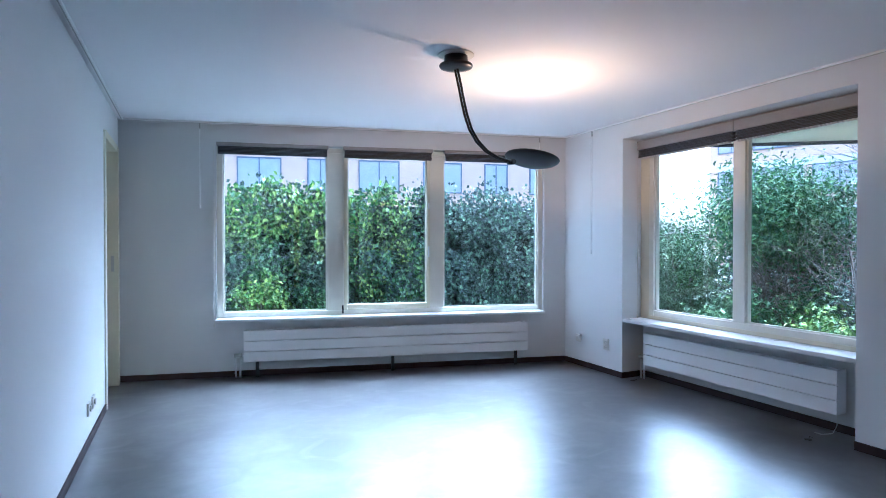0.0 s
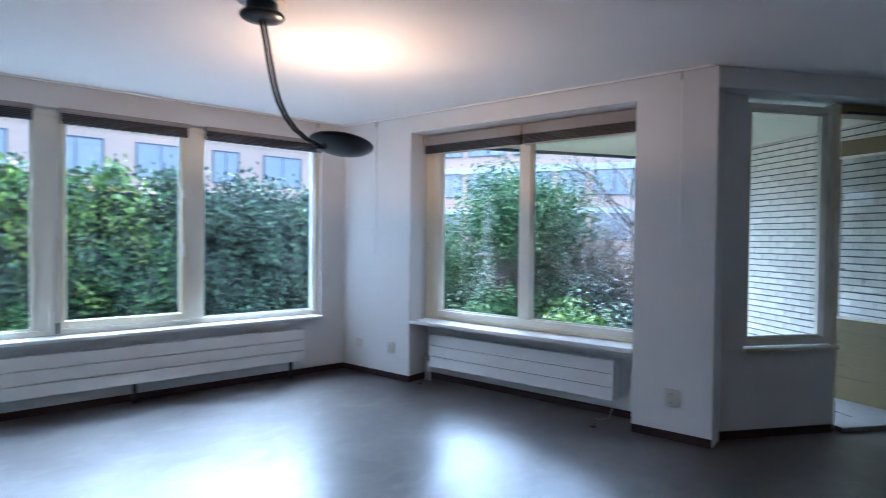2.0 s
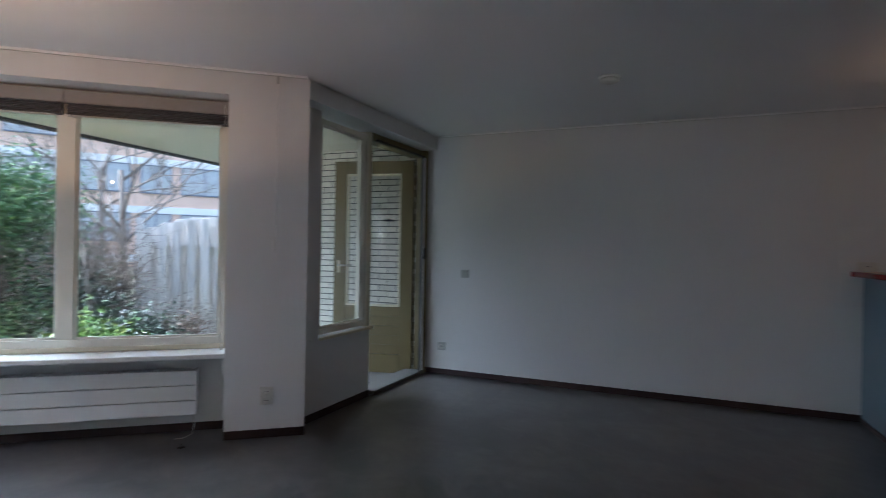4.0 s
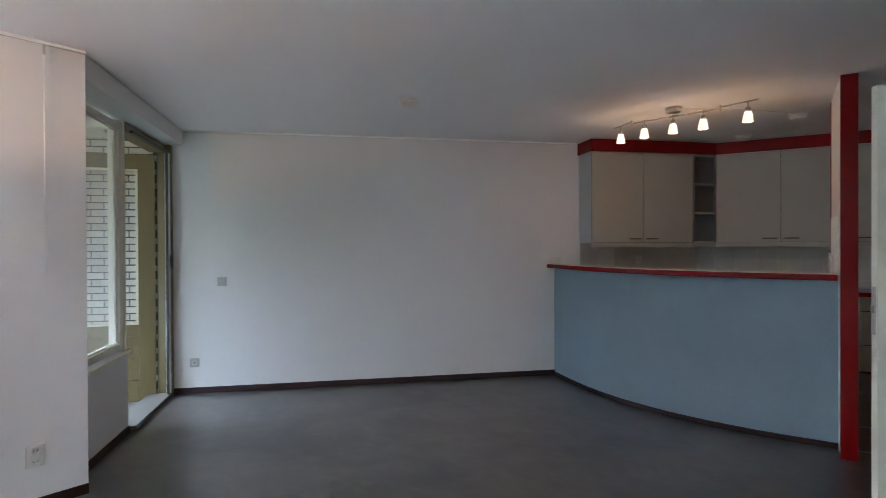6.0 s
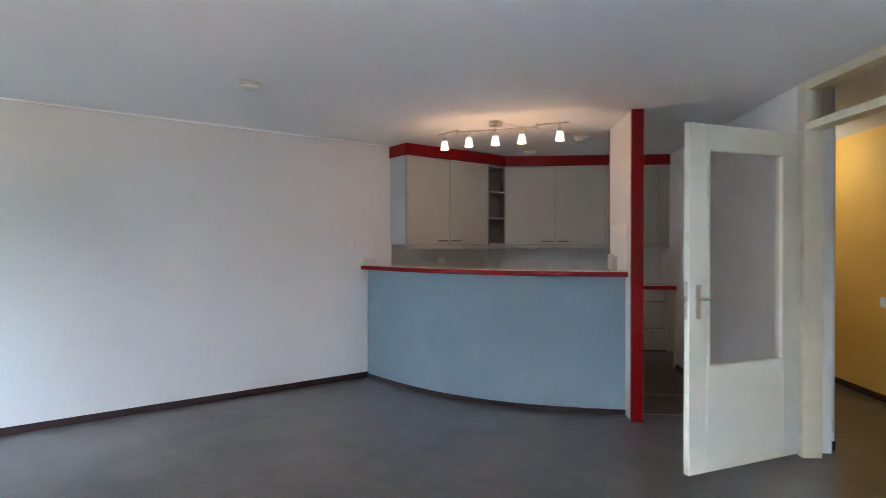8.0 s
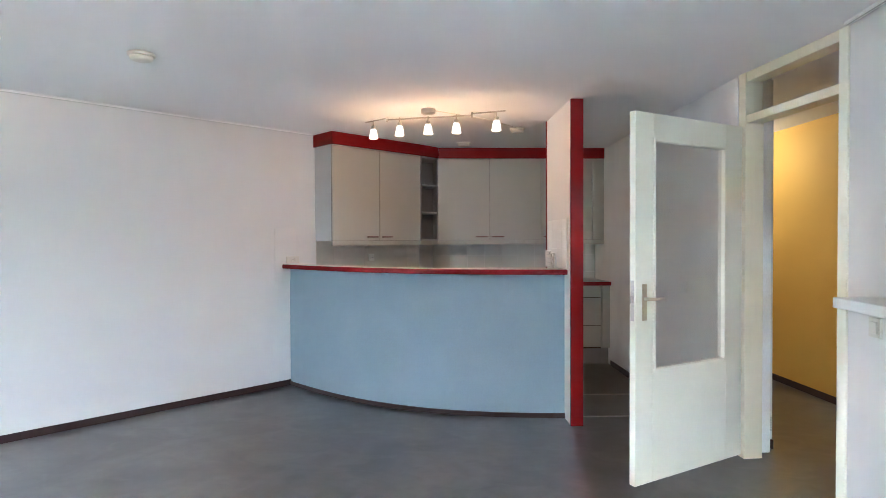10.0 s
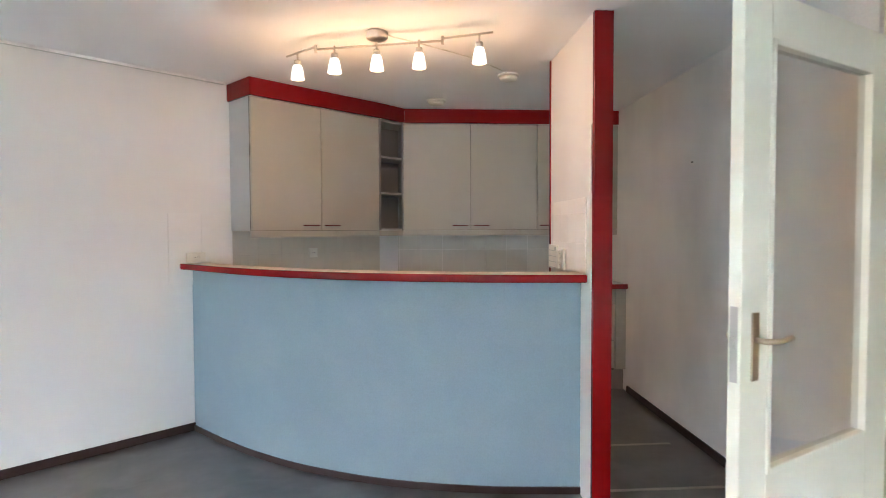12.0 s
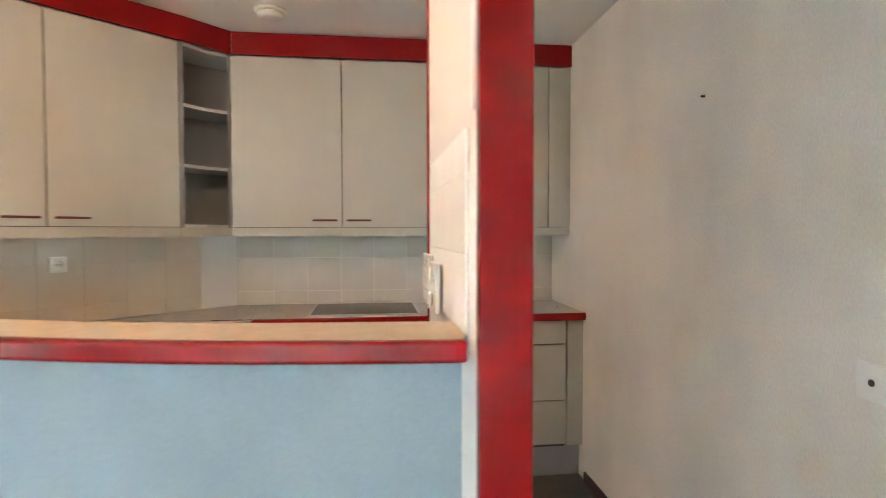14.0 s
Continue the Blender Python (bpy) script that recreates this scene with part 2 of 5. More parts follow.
# ---- building helpers ----
def box(bm, x0, x1, y0, y1, z0, z1, bevel=0.0):
    v = [bm.verts.new((x, y, z)) for z in (z0, z1) for x, y in ((x0, y0), (x1, y0), (x1, y1), (x0, y1))]
    fs = [bm.faces.new([v[i] for i in q]) for q in
          ((3, 2, 1, 0), (4, 5, 6, 7), (0, 1, 5, 4), (1, 2, 6, 5), (2, 3, 7, 6), (3, 0, 4, 7))]
    if bevel:
        es = list({e for f in fs for e in f.edges})
        bmesh.ops.bevel(bm, geom=es, offset=bevel, segments=2, affect="EDGES", profile=0.6)
    return bm


def boxes(*rows, bevel=0.0):
    bm = bmesh.new()
    for r in rows:
        box(bm, *r, bevel=bevel)
    return bm


def prism(points, z0, z1):
    """A closed outline in plan, raised from z0 to z1."""
    bm = bmesh.new()
    lo = [bm.verts.new((x, y, z0)) for x, y in points]
    hi = [bm.verts.new((x, y, z1)) for x, y in points]
    bm.faces.new(lo[::-1])
    bm.faces.new(hi)
    k = len(points)
    for i in range(k):
        bm.faces.new((lo[i], lo[(i + 1) % k], hi[(i + 1) % k], hi[i]))
    bmesh.ops.recalc_face_normals(bm, faces=bm.faces)
    return bm


def lathe(profile, turns=28):
    """A profile of (radius, z) turned round the z axis."""
    bm = bmesh.new()
    rings = []
    for r, z in profile:
        rings.append([bm.verts.new((max(r, 1e-5) * math.cos(2 * math.pi * i / turns), max(r, 1e-5) * math.sin(2 * math.pi * i / turns), z)) for i in range(turns)])
    for a, b in zip(rings, rings[1:]):
        for i in range(turns):
            bm.faces.new((a[i], a[(i + 1) % turns], b[(i + 1) % turns], b[i]))
    bmesh.ops.remove_doubles(bm, verts=bm.verts, dist=1e-4)
    bmesh.ops.recalc_face_normals(bm, faces=bm.faces)
    for f in bm.faces:
        f.smooth = True
    return bm


def tube(points, radius, sides=10, bm=None, taper=None):
    """A round rod through the points."""
    bm = bm or bmesh.new()
    pts = [Vector(p) for p in points]
    rings = []
    up = Vector((0, 0, 1))
    for i, p in enumerate(pts):
        d = (pts[min(i + 1, len(pts) - 1)] - pts[max(i - 1, 0)]).normalized()
        a = d.cross(up if abs(d.z) < 0.95 else Vector((1, 0, 0))).normalized()
        b = d.cross(a)
        r = radius if taper is None else radius + (taper - radius) * i / (len(pts) - 1)
        rings.append([bm.verts.new(p + r * (a * math.cos(2 * math.pi * k / sides) + b * math.sin(2 * math.pi * k / sides))) for k in range(sides)])
    for a, b in zip(rings, rings[1:]):
        for k in range(sides):
            f = bm.faces.new((a[k], a[(k + 1) % sides], b[(k + 1) % sides], b[k]))
            f.smooth = True
    bm.faces.new(rings[0][::-1])
    bm.faces.new(rings[-1])
    return bm


def part(name, bm, material, parent=None, label="", at=None):
    me = bpy.data.meshes.new(name)
    bmesh.ops.recalc_face_normals(bm, faces=bm.faces)
    bm.to_mesh(me)
    bm.free()
    me.materials.append(material)
    ob = new(name, me)
    if parent:
        ob.parent = parent
    if at is not None:
        ob.matrix_basis = at
    if label:
        tagged(ob, label)
    return ob


def thing(name, at, label, category, group="", kind=""):
    ob = new(name)
    ob.empty_display_size = 0.1
    ob.matrix_basis = at
    return tagged(ob, label, category, group, kind)


def setting(name, bm, material, label, category="", at=None):
    return tagged(part(name, bm, material, None, "", at), label, category or name.split("_")[0], "", "structure")


def rounded(ob, width=0.004, segments=2):
    m = ob.modifiers.new("edge", "BEVEL")
    m.width, m.segments, m.limit_method, m.angle_limit = width, segments, "ANGLE", radians(40)
    return ob


# ---- the plan: each wall has x along it, y outwards, z up ----
H = 2.40
FA = pose(-0.489, 6.32, 0, 0, 0, -12.36)
FB = pose(3.795, 5.379, 0, 0, 0, -90)
FC = pose(4.49, 1.632, 0, 0, 0, -40.1)
FD = pose(5.534, 0.753, 0, 0, 0, -130.1)
FK = pose(1.798, -3.235, 0, 0, 0, -172.47)
FE = pose(-0.019, -3.829, 0, 0, 0, 96.6)
FG = pose(-0.547, 0.14, 0, 0, 0, 89.46)
LA = 4.395


def plan(m, x, y):
    v = m @ Vector((x, y, 0))
    return v.x, v.y


# floor and ceiling sheets
room = [plan(FA, -0.12, 0.12), plan(FA, LA + 0.1, 0.12), plan(FB, 0.3, 0.29), plan(FB, 3.43, 0.29), plan(FC, 1.45, 0.03), plan(FD, 5.9, 0.05), plan(FK, 2.2, 0.45), (-2.3, -4.1), (-2.3, 0.9), (-0.66, 0.9)]
room_big = [plan(FA, -0.25, 0.25), plan(FA, LA + 0.25, 0.25), plan(FB, 3.60, 0.25), plan(FC, 1.6, 0.2), plan(FD, 5.9, 0.2), plan(FK, 2.2, 0.6), (-2.4, -4.3), (-2.4, 1.0), (-0.8, 1.0)]
setting("floor", prism(room, -0.10, 0.0), FLOOR, "dark grey-brown marbled linoleum floor with satin shine", "floor")
setting("ceiling", prism(room_big, H, H + 0.2), CEIL, "plain white painted plaster ceiling", "ceiling")

# wall A, with three lights in one opening
wA0, wA1, wAz0, wAz1 = 0.84, 4.135, 0.545, 2.225
setting("wall_north", boxes((-0.3, wA0, 0, 0.25, 0, H), (wA1, LA + 0.3, 0, 0.25, 0, H), (wA0, wA1, 0, 0.25, 0, wAz0), (wA0, wA1, 0, 0.25, wAz1, H)), WALL, "white painted plaster wall round a wide window", "wall", FA)
# wall B: deep niche with the window at its back, pillar beside it
nB0, nB1, nBz = 0.873, 2.904, 2.25
setting("wall_east", boxes((-0.05, nB0, 0, 0.32, 0, H), (nB0, nB1, 0, 0.32, nBz, H), (nB0, nB1, 0.26, 0.32, 0, 0.60), (nB1, 3.415, 0, 0.32, 0, H)), WALL, "white painted wall with a deep window niche and pillar", "wall", FB)
# wall C: panel under the side light, lintel, and frame plane at y=0
setting("wall_terrace", boxes((-0.62, 0.29, -0.06, 0.10, 0, 0.59)), WALL, "white painted wall panel below the side light", "wall", FC)
setting("wall_terrace_side", boxes((-0.62, -0.42, -0.06, 0.10, 0.592, 2.268)), WALL, "narrow white painted wall strip beside window", "wall", FC)
setting("lintel", boxes((-0.73, 1.364, -0.185, 0.10, 2.27, H)), WALL, "white painted lintel above terrace door", "lintel", FC)
setting("wall_south", boxes((-0.0, 5.75, 0, 0.25, 0, H)), WALL_D, "long plain white painted plaster wall", "wall", FD)
setting("wall_kitchen", boxes((-0.6, 2.2, 0.35, 0.6, 0, H)), WALL, "white painted kitchen back wall", "wall", FK)
setting("wall_passage", boxes((-0.3, 3.14, 0, 0.22, 0, H)), WALL_E, "scuffed white painted wall with grey stains", "wall", FE)
gd0, gd1 = 5.25, 6.10
setting("wall_west", boxes((0.0, gd0, 0, 0.22, 0, H), (gd1, 6.5, 0, 0.22, 0, H), (gd0, gd1, 0, 0.22, 2.14, H)), WALL, "smooth white painted plaster wall", "wall", FG)

# skirting boards, set 3 mm proud
sk = 0.055
for f, x0, x1, y in ((FA, 0.0, LA, -0.012), (FB, 0.0, nB0, -0.012), (FB, nB1, 3.415, -0.012), (FC, -0.66, 0.29, -0.074), (FD, 0.09, 3.78, -0.012), (FE, 0.62, 3.14, -0.012), (FG, 0.02, gd0 - 0.06, -0.012)):
    rounded(setting("baseboard", boxes((x0, x1, y, y + 0.0135, 0, sk)), SKIRT, "low dark brown painted skirting board", "baseboard", f), 0.003)
rounded(setting("baseboard", boxes((nB0 + 0.012, nB1 - 0.012, 0.247, 0.2585, 0, sk)), SKIRT, "low dark brown painted skirting board", "baseboard", FB), 0.003)
rounded(setting("baseboard", boxes((nB0 - 0.0005, nB0 + 0.012, -0.012, 0.245, 0, sk)), SKIRT, "low dark brown painted skirting board", "baseboard", FB), 0.003)


# ---- windows ----
def window_thing(name, f, lights, z0, z1, y0, y1, label, material=FRAME, sash=(), glass=GLASS):
    """A wooden window: outer frame, mullions, sash bars and panes. lights: (x0, x1) of each clear opening."""
    w = thing(name, f, label, "window", "", "structure")
    xs0, xs1 = lights[0][0] - 0.055, lights[-1][1] + 0.055
    zb, zt = z0 - 0.05, z1 + 0.045
    rounded(part("window_frame", boxes((xs0, lights[0][0], y0, y1, zb, zt), (lights[-1][1], xs1, y0, y1, zb, zt)), material, w), 0.004)
    rounded(part("window_frame", boxes((lights[0][0], lights[-1][1], y0 + 0.001, y1, zb, z0), (lights[0][0], lights[-1][1], y0 + 0.001, y1, z1, zt)), material, w), 0.004)
    for (a, b), (c, d) in zip(lights, lights[1:]):
        rounded(part("mullion", boxes((b, c, y0 - 0.001, y1, z0, z1)), material, w), 0.004)
    ym = (y0 + y1) / 2
    for i, (a, b) in enumerate(lights):
        g = 0.0
        if i in sash:
            g = 0.035
            s = part("sash", boxes((a, a + g, y0 - 0.012, y1 - 0.02, z0, z1), (b - g, b, y0 - 0.012, y1 - 0.02, z0, z1),
                                   (a + g, b - g, y0 - 0.012, y1 - 0.02, z0, z0 + g + 0.02), (a + g, b - g, y0 - 0.012, y1 - 0.02, z1 - g, z1)), CREAM, w, "cream painted opening sash")
            rounded(s, 0.004)
            part("handle", boxes((b - 0.026, b - 0.012, y0 - 0.032, y0 - 0.013, 1.13, 1.24), (b - 0.026, b - 0.012, y0 - 0.032, y0 - 0.013, 1.62, 1.68), bevel=0.003), WHITE_METAL, s, "white metal window handle")
            part("stay", boxes((a - 0.02, a - 0.004, y0 - 0.026, y0 - 0.0125, z0 - 0.03, z0 + 0.05), bevel=0.003), DARK, s, "dark metal window stay")
        p = part("pane", boxes((a + g - 0.004, b - g + 0.004, ym - 0.003, ym + 0.003, z0 + g - 0.004, z1 - g + 0.004)), glass, w, "clear window pane")
        p.visible_shadow = False
        bead = 0.012
        part("glazing_bead", boxes((a + g, a + g + bead, ym - 0.02, ym - 0.004, z0 + g, z1 - g), (b - g - bead, b - g, ym - 0.02, ym - 0.004, z0 + g, z1 - g),
                                   (a + g + bead, b - g - bead, ym - 0.02, ym - 0.004, z0 + g, z0 + g + bead), (a + g + bead, b - g - bead, ym - 0.02, ym - 0.004, z1 - g - bead, z1 - g)), material, w)
    return w


window_thing("window_1", FA, [(0.895, 1.865), (2.03, 2.905), (3.05, 4.08)], 0.605, 2.165, 0.03, 0.115, "wide cream painted window with three panes", sash=(1,))
rounded(setting("window_sill", boxes((0.845, 4.105, -0.13, 0.03, 0.532, 0.560)), SILL, "shallow white window sill with rounded edge", "sill", FA), 0.006)
window_thing("window_2", FB, [(1.035, 1.870), (1.975, 2.842)], 0.645, 2.165, 0.225, 0.305, "cream painted garden window with two large panes", sash=())
rounded(setting("window_sill", boxes((nB0 + 0.002, nB1 - 0.002, 0.0, 0.224, 0.530, 0.562)), SILL, "deep white stone window sill", "sill", FB), 0.006)
rounded(setting("trim", boxes((nB0, 0.98, 0.226, 0.30, 0.562, 2.25), (2.897, nB1, 0.226, 0.30, 0.562, 2.25), (0.98, 2.897, 0.228, 0.30, 2.21, 2.25), (0.98, 2.897, 0.228, 0.30, 0.562, 0.595)), CREAM, "cream painted window lining boards", "trim", FB), 0.003)


def blind(f, x0, x1, y, ztop, cassette, stack, n, label, box_mat=BLIND, cord=None, ladder=False):
    """A venetian blind drawn up: head rail, gathered slats, bottom rail and cord."""
    b = thing("venetian_blind", f, label, "blind", "raised venetian blinds")
    rounded(part("head_rail", boxes((x0, x1, y - 0.045, y + 0.01, ztop - cassette, ztop)), box_mat, b), 0.004)
    for i in range(n):
        z = ztop - cassette - stack * (i + 0.5) / n
        part("slat", boxes((x0 + 0.012, x1 - 0.012, y - 0.038 + 0.004 * (i % 2), y + 0.002 + 0.003 * (i % 3), z - stack / n * 0.33, z + stack / n * 0.33)), BLIND_DARK, b)
    if ladder:
        zl = ztop - cassette - stack
        part("ladder_trim", boxes(*[(x0 + 0.02 + k * 0.027, x0 + 0.034 + k * 0.027, y - 0.040, y - 0.002, zl - 0.010, zl + 0.001) for k in range(int((x1 - x0 - 0.04) / 0.027))]), PLASTIC, b, "pale notched ladder trim")
    if cord:
        xc, zc = cord
        part("cord", tube([(xc, y - 0.05, ztop - 0.02), (xc + 0.004, y - 0.052, (ztop + zc) / 2), (xc, y - 0.05, zc)], 0.0022, 6), PLASTIC, b, "thin white pull cord")
        part("tassel", lathe([(0, 0), (0.004, 0.0), (0.007, -0.02), (0.006, -0.045), (0, -0.046)], 12), PLASTIC, b, "small white cord tassel", pose(xc, y - 0.05, zc))
    return b


for a, b in ((0.85, 1.88), (2.025, 2.92), (3.045, 4.125)):
    blind(FA, a, b, -0.006, 2.222, 0.035, 0.075, 6, "grey venetian blind drawn fully up over window", cord=(0.83, 0.53) if a < 1 else None)
for a, b in ((0.885, 1.915), (1.92, 2.898)):
    blind(FB, a, b, 0.205, 2.235, 0.085, 0.075, 7, "wide grey aluminium blind drawn up in niche", cord=(0.905, 0.60) if a < 1 else (2.87, 0.60), ladder=True)

# ---- curtain rails and pull rods ----
def rail(f, x0, x1, y, label="thin white aluminium curtain rail under ceiling"):
    r = thing("curtain_rail", f, label, "curtain rail", "curtain rails")
    rounded(part("track", boxes((x0, x1, y - 0.012, y + 0.012, H - 0.016, H - 0.001)), WHITE_METAL, r), 0.002)
    part("groove", boxes((x0 + 0.004, x1 - 0.004, y - 0.0035, y + 0.0035, H - 0.0175, H - 0.0162)), GREY_PLASTIC, r, "grey slot of the rail")
    return r


rail(FA, 0.02, LA - 0.02, -0.07)
rail(FB, 0.06, 3.40, -0.05)
rail(FG, 0.05, 6.1, -0.04)
rail(FD, 0.25, 4.0, -0.05)


def pull_rod(f, x, y, z0, z1):
    r = thing("curtain_rod", f, "thin pale hanging curtain draw rod", "curtain rod", "curtain draw rods")
    part("rod", tube([(x, y, z1), (x, y, z0)], 0.004, 8), WHITE_METAL, r)
    part("clip", boxes((x - 0.006, x + 0.006, y - 0.006, y + 0.006, z1 - 0.05, z1 + 0.005), bevel=0.002), GREY_PLASTIC, r, "small grey runner clip")
    return r


pull_rod(FA, 0.711, -0.07, 1.60, H - 0.018)
pull_rod(FA, 4.06, -0.07, 2.05, H - 0.018)
pull_rod(FB, 0.492, -0.05, 1.16, H - 0.018)
pull_rod(FB, 3.21, -0.05, 1.20, H - 0.018)


# ---- radiators ----
def radiator(f, x0, x1, z0, z1, yb, depth, label, valve="left"):
    """A low flat panel radiator in three horizontal boards, with side casing, brackets and valve pipes."""
    r = thing("radiator", f, label, "radiator", "low panel radiators")
    yf = yb - depth
    hgt = (z1 - z0) / 3
    for i in range(3):
        rounded(part("panel", boxes((x0, x1, yf, yf + 0.018, z0 + i * hgt + 0.0035, z0 + (i + 1) * hgt - 0.0035)), WHITE_METAL, r), 0.003)
    rounded(part("casing", boxes((x0 + 0.003, x0 + 0.02, yf + 0.019, yb - 0.02, z0 + 0.004, z1 - 0.003)), WHITE_METAL, r), 0.003)
    rounded(part("casing", boxes((x1 - 0.02, x1 - 0.003, yf + 0.019, yb - 0.02, z0 + 0.004, z1 - 0.003)), WHITE_METAL, r), 0.003)
    part("top_grille", boxes(*[(x0 + 0.03 + k * 0.05, x0 + 0.068 + k * 0.05, yf + 0.02, yb - 0.025, z1 - 0.012, z1 - 0.006) for k in range(int((x1 - x0 - 0.06) / 0.05))]), WHITE_METAL, r, "slotted white top grille")
    part("rear_panel", boxes((x0 + 0.02, x1 - 0.02, yb - 0.05, yb - 0.03, z0 + 0.01, z1 - 0.015)), WHITE_METAL, r)
    for k in range(3 if depth < 0.12 else 0):
        xb = x0 + 0.12 + (x1 - x0 - 0.24) * k / 2
        part("bracket", boxes((xb - 0.015, xb + 0.015, yf + 0.03, yb - 0.06, 0.001, z0 + 0.02)), DARK, r, "dark floor bracket")
    for k in range(2):
        xp = (x0 - 0.035 - 0.04 * k)
        part("pipe", tube([(xp, yf + 0.05, 0.0), (xp, yf + 0.05, z0 + 0.03), (xp + 0.02, yf + 0.05, z0 + 0.055), (x0 + 0.01, yf + 0.05, z0 + 0.055)], 0.009, 10), WHITE_METAL, r, "white painted pipe")
    part("valve", tube([(x0 - 0.09, yf + 0.05, z0 + 0.06), (x0 - 0.02, yf + 0.05, z0 + 0.06)], 0.019, 12), GREY_PLASTIC, r, "grey thermostat valve knob")
    return r


radiator(FA, 1.094, 3.918, 0.150, 0.450, 0.0, 0.11, "long low white panel radiator under window")
radiator(FB, 1.015, 2.725, 0.142, 0.440, 0.25, 0.13, "low white panel radiator in window niche")


# ---- terrace door and side light (wall C) ----
window_thing("window_3", FC, [(-0.36, 0.235)], 0.655, 2.185, -0.03, 0.05, "narrow cream side light beside terrace door")
rounded(setting("window_sill", boxes((-0.42, 0.33, -0.085, -0.061, 0.575, 0.598)), CREAM, "narrow cream painted sill ledge", "sill", FC), 0.004)
dfr = thing("door_frame", FC, "cream painted terrace door frame with brown head", "door frame", "", "structure")
rounded(part("jamb", boxes((0.2905, 0.345, -0.035, 0.06, 0.0, 2.26)), CREAM, dfr), 0.004)
rounded(part("jamb", boxes((1.308, 1.362, -0.10, 0.02, 0.0, 2.26)), OLIVE, dfr, "olive-brown hinge jamb"), 0.004)
rounded(part("head", boxes((0.345, 1.308, -0.04, 0.08, 2.19, 2.262)), OLIVE, dfr, "brown painted door head"), 0.004)
rounded(part("threshold", boxes((0.345, 1.308, -0.10, 0.10, 0.0, 0.035)), PAVE, dfr, "grey worn stone threshold"), 0.006)
scr = thing("insect_screen", FC, "white roll-up insect screen frame in terrace doorway", "insect screen")
rounded(part("side_profile", boxes((1.262, 1.292, -0.095, -0.06, 0.036, 2.18)), WHITE_METAL, scr, "white aluminium side profile"), 0.003)
part("brush_seal", boxes((1.250, 1.261, -0.088, -0.066, 0.036, 2.18)), DARK, scr, "dark brush seal")
rounded(part("grip", boxes((1.258, 1.296, -0.118, -0.096, 1.16, 1.27)), DARK, scr, "dark plastic grip"), 0.004)
rounded(part("top_rail", boxes((0.35, 1.30, -0.09, -0.062, 2.181, 2.20)), DARK, scr, "thin dark top rail"), 0.002)

leaf = thing("terrace_door", FC @ pose(1.31, 0.035, 0.0, 0, 0, 180 - 77), "open olive-brown glazed terrace door", "door")
W, SW, LT = 0.855, 0.135, 0.025
rounded(part("stile", boxes((0.0, SW, -LT, LT, -0.02, 2.16)), OLIVE, leaf), 0.004)
rounded(part("stile", boxes((W - SW, W, -LT, LT, -0.02, 2.16)), OLIVE, leaf), 0.004)
rounded(part("rail", boxes((SW, W - SW, -LT, LT, -0.02, 0.17)), OLIVE, leaf), 0.004)
rounded(part("rail", boxes((SW, W - SW, -LT, LT, 0.56, 0.66)), OLIVE, leaf), 0.004)
rounded(part("rail", boxes((SW, W - SW, -LT, LT, 2.03, 2.16)), OLIVE, leaf), 0.004)
for i in range(4):
    part("board", boxes((SW - 0.01, W - SW + 0.01, -0.012, 0.012, 0.172 + i * 0.097, 0.172 + (i + 1) * 0.097 - 0.002)), OLIVE, leaf)
_p = part("pane", boxes((SW - 0.005, W - SW + 0.005, -0.003, 0.003, 0.655, 2.035)), GLASS, leaf, "clear door pane")
_p.visible_shadow = False
for s in (-1, 1):
    y0, y1 = (0.004, 0.022) if s > 0 else (-0.022, -0.004)
    part("glazing_bead", boxes((SW, SW + 0.02, y0, y1, 0.66, 2.03), (W - SW - 0.02, W - SW, y0, y1, 0.66, 2.03), (SW + 0.02, W - SW - 0.02, y0, y1, 0.66, 0.68), (SW + 0.02, W - SW - 0.02, y0, y1, 2.01, 2.03)), CREAM, leaf, "cream glazing bead")
    part("handle", tube([(W - 0.055, s * LT, 1.08), (W - 0.055, s * 0.06, 1.08), (W - 0.075, s * 0.066, 1.08), (W - 0.17, s * 0.066, 1.078)], 0.008, 10), STEEL, leaf, "steel lever handle")
    part("handle_plate", boxes((W - 0.070, W - 0.040, s * (LT + 0.0015) - 0.003, s * (LT + 0.0015) + 0.003, 1.0, 1.13), bevel=0.002), BRASS, leaf, "small metal handle plate")


# ---- hall door: frame with transom, open leaf ----
DX0, DY0, DX1, DY1 = -0.385, -0.655, -0.547, 0.14
ang = math.degrees(math.atan2(DY1 - DY0, DX1 - DX0))
FH = pose(DX0, DY0, 0, 0, 0, ang)
LH = math.hypot(DX1 - DX0, DY1 - DY0)
hf = thing("door_frame", FH, "cream painted hall door frame with glazed transom", "door frame", "", "structure")
rounded(part("jamb", boxes((-0.02, 0.05, -0.012, 0.11, 0, H - 0.001)), CREAM, hf), 0.004)
rounded(part("jamb", boxes((LH - 0.045, LH + 0.012, -0.014, 0.11, 0, H - 0.001)), LEAFPAINT, hf), 0.004)
rounded(part("transom_bar", boxes((0.05, LH - 0.045, -0.008, 0.10, 2.085, 2.135)), CREAM, hf), 0.004)
rounded(part("head", boxes((0.05, LH - 0.045, -0.008, 0.10, H - 0.06, H - 0.001)), CREAM, hf), 0.004)
_p = part("transom_pane", boxes((0.046, LH - 0.041, 0.04, 0.046, 2.131, H - 0.056)), GLASS, hf, "clear transom pane")
_p.visible_shadow = False

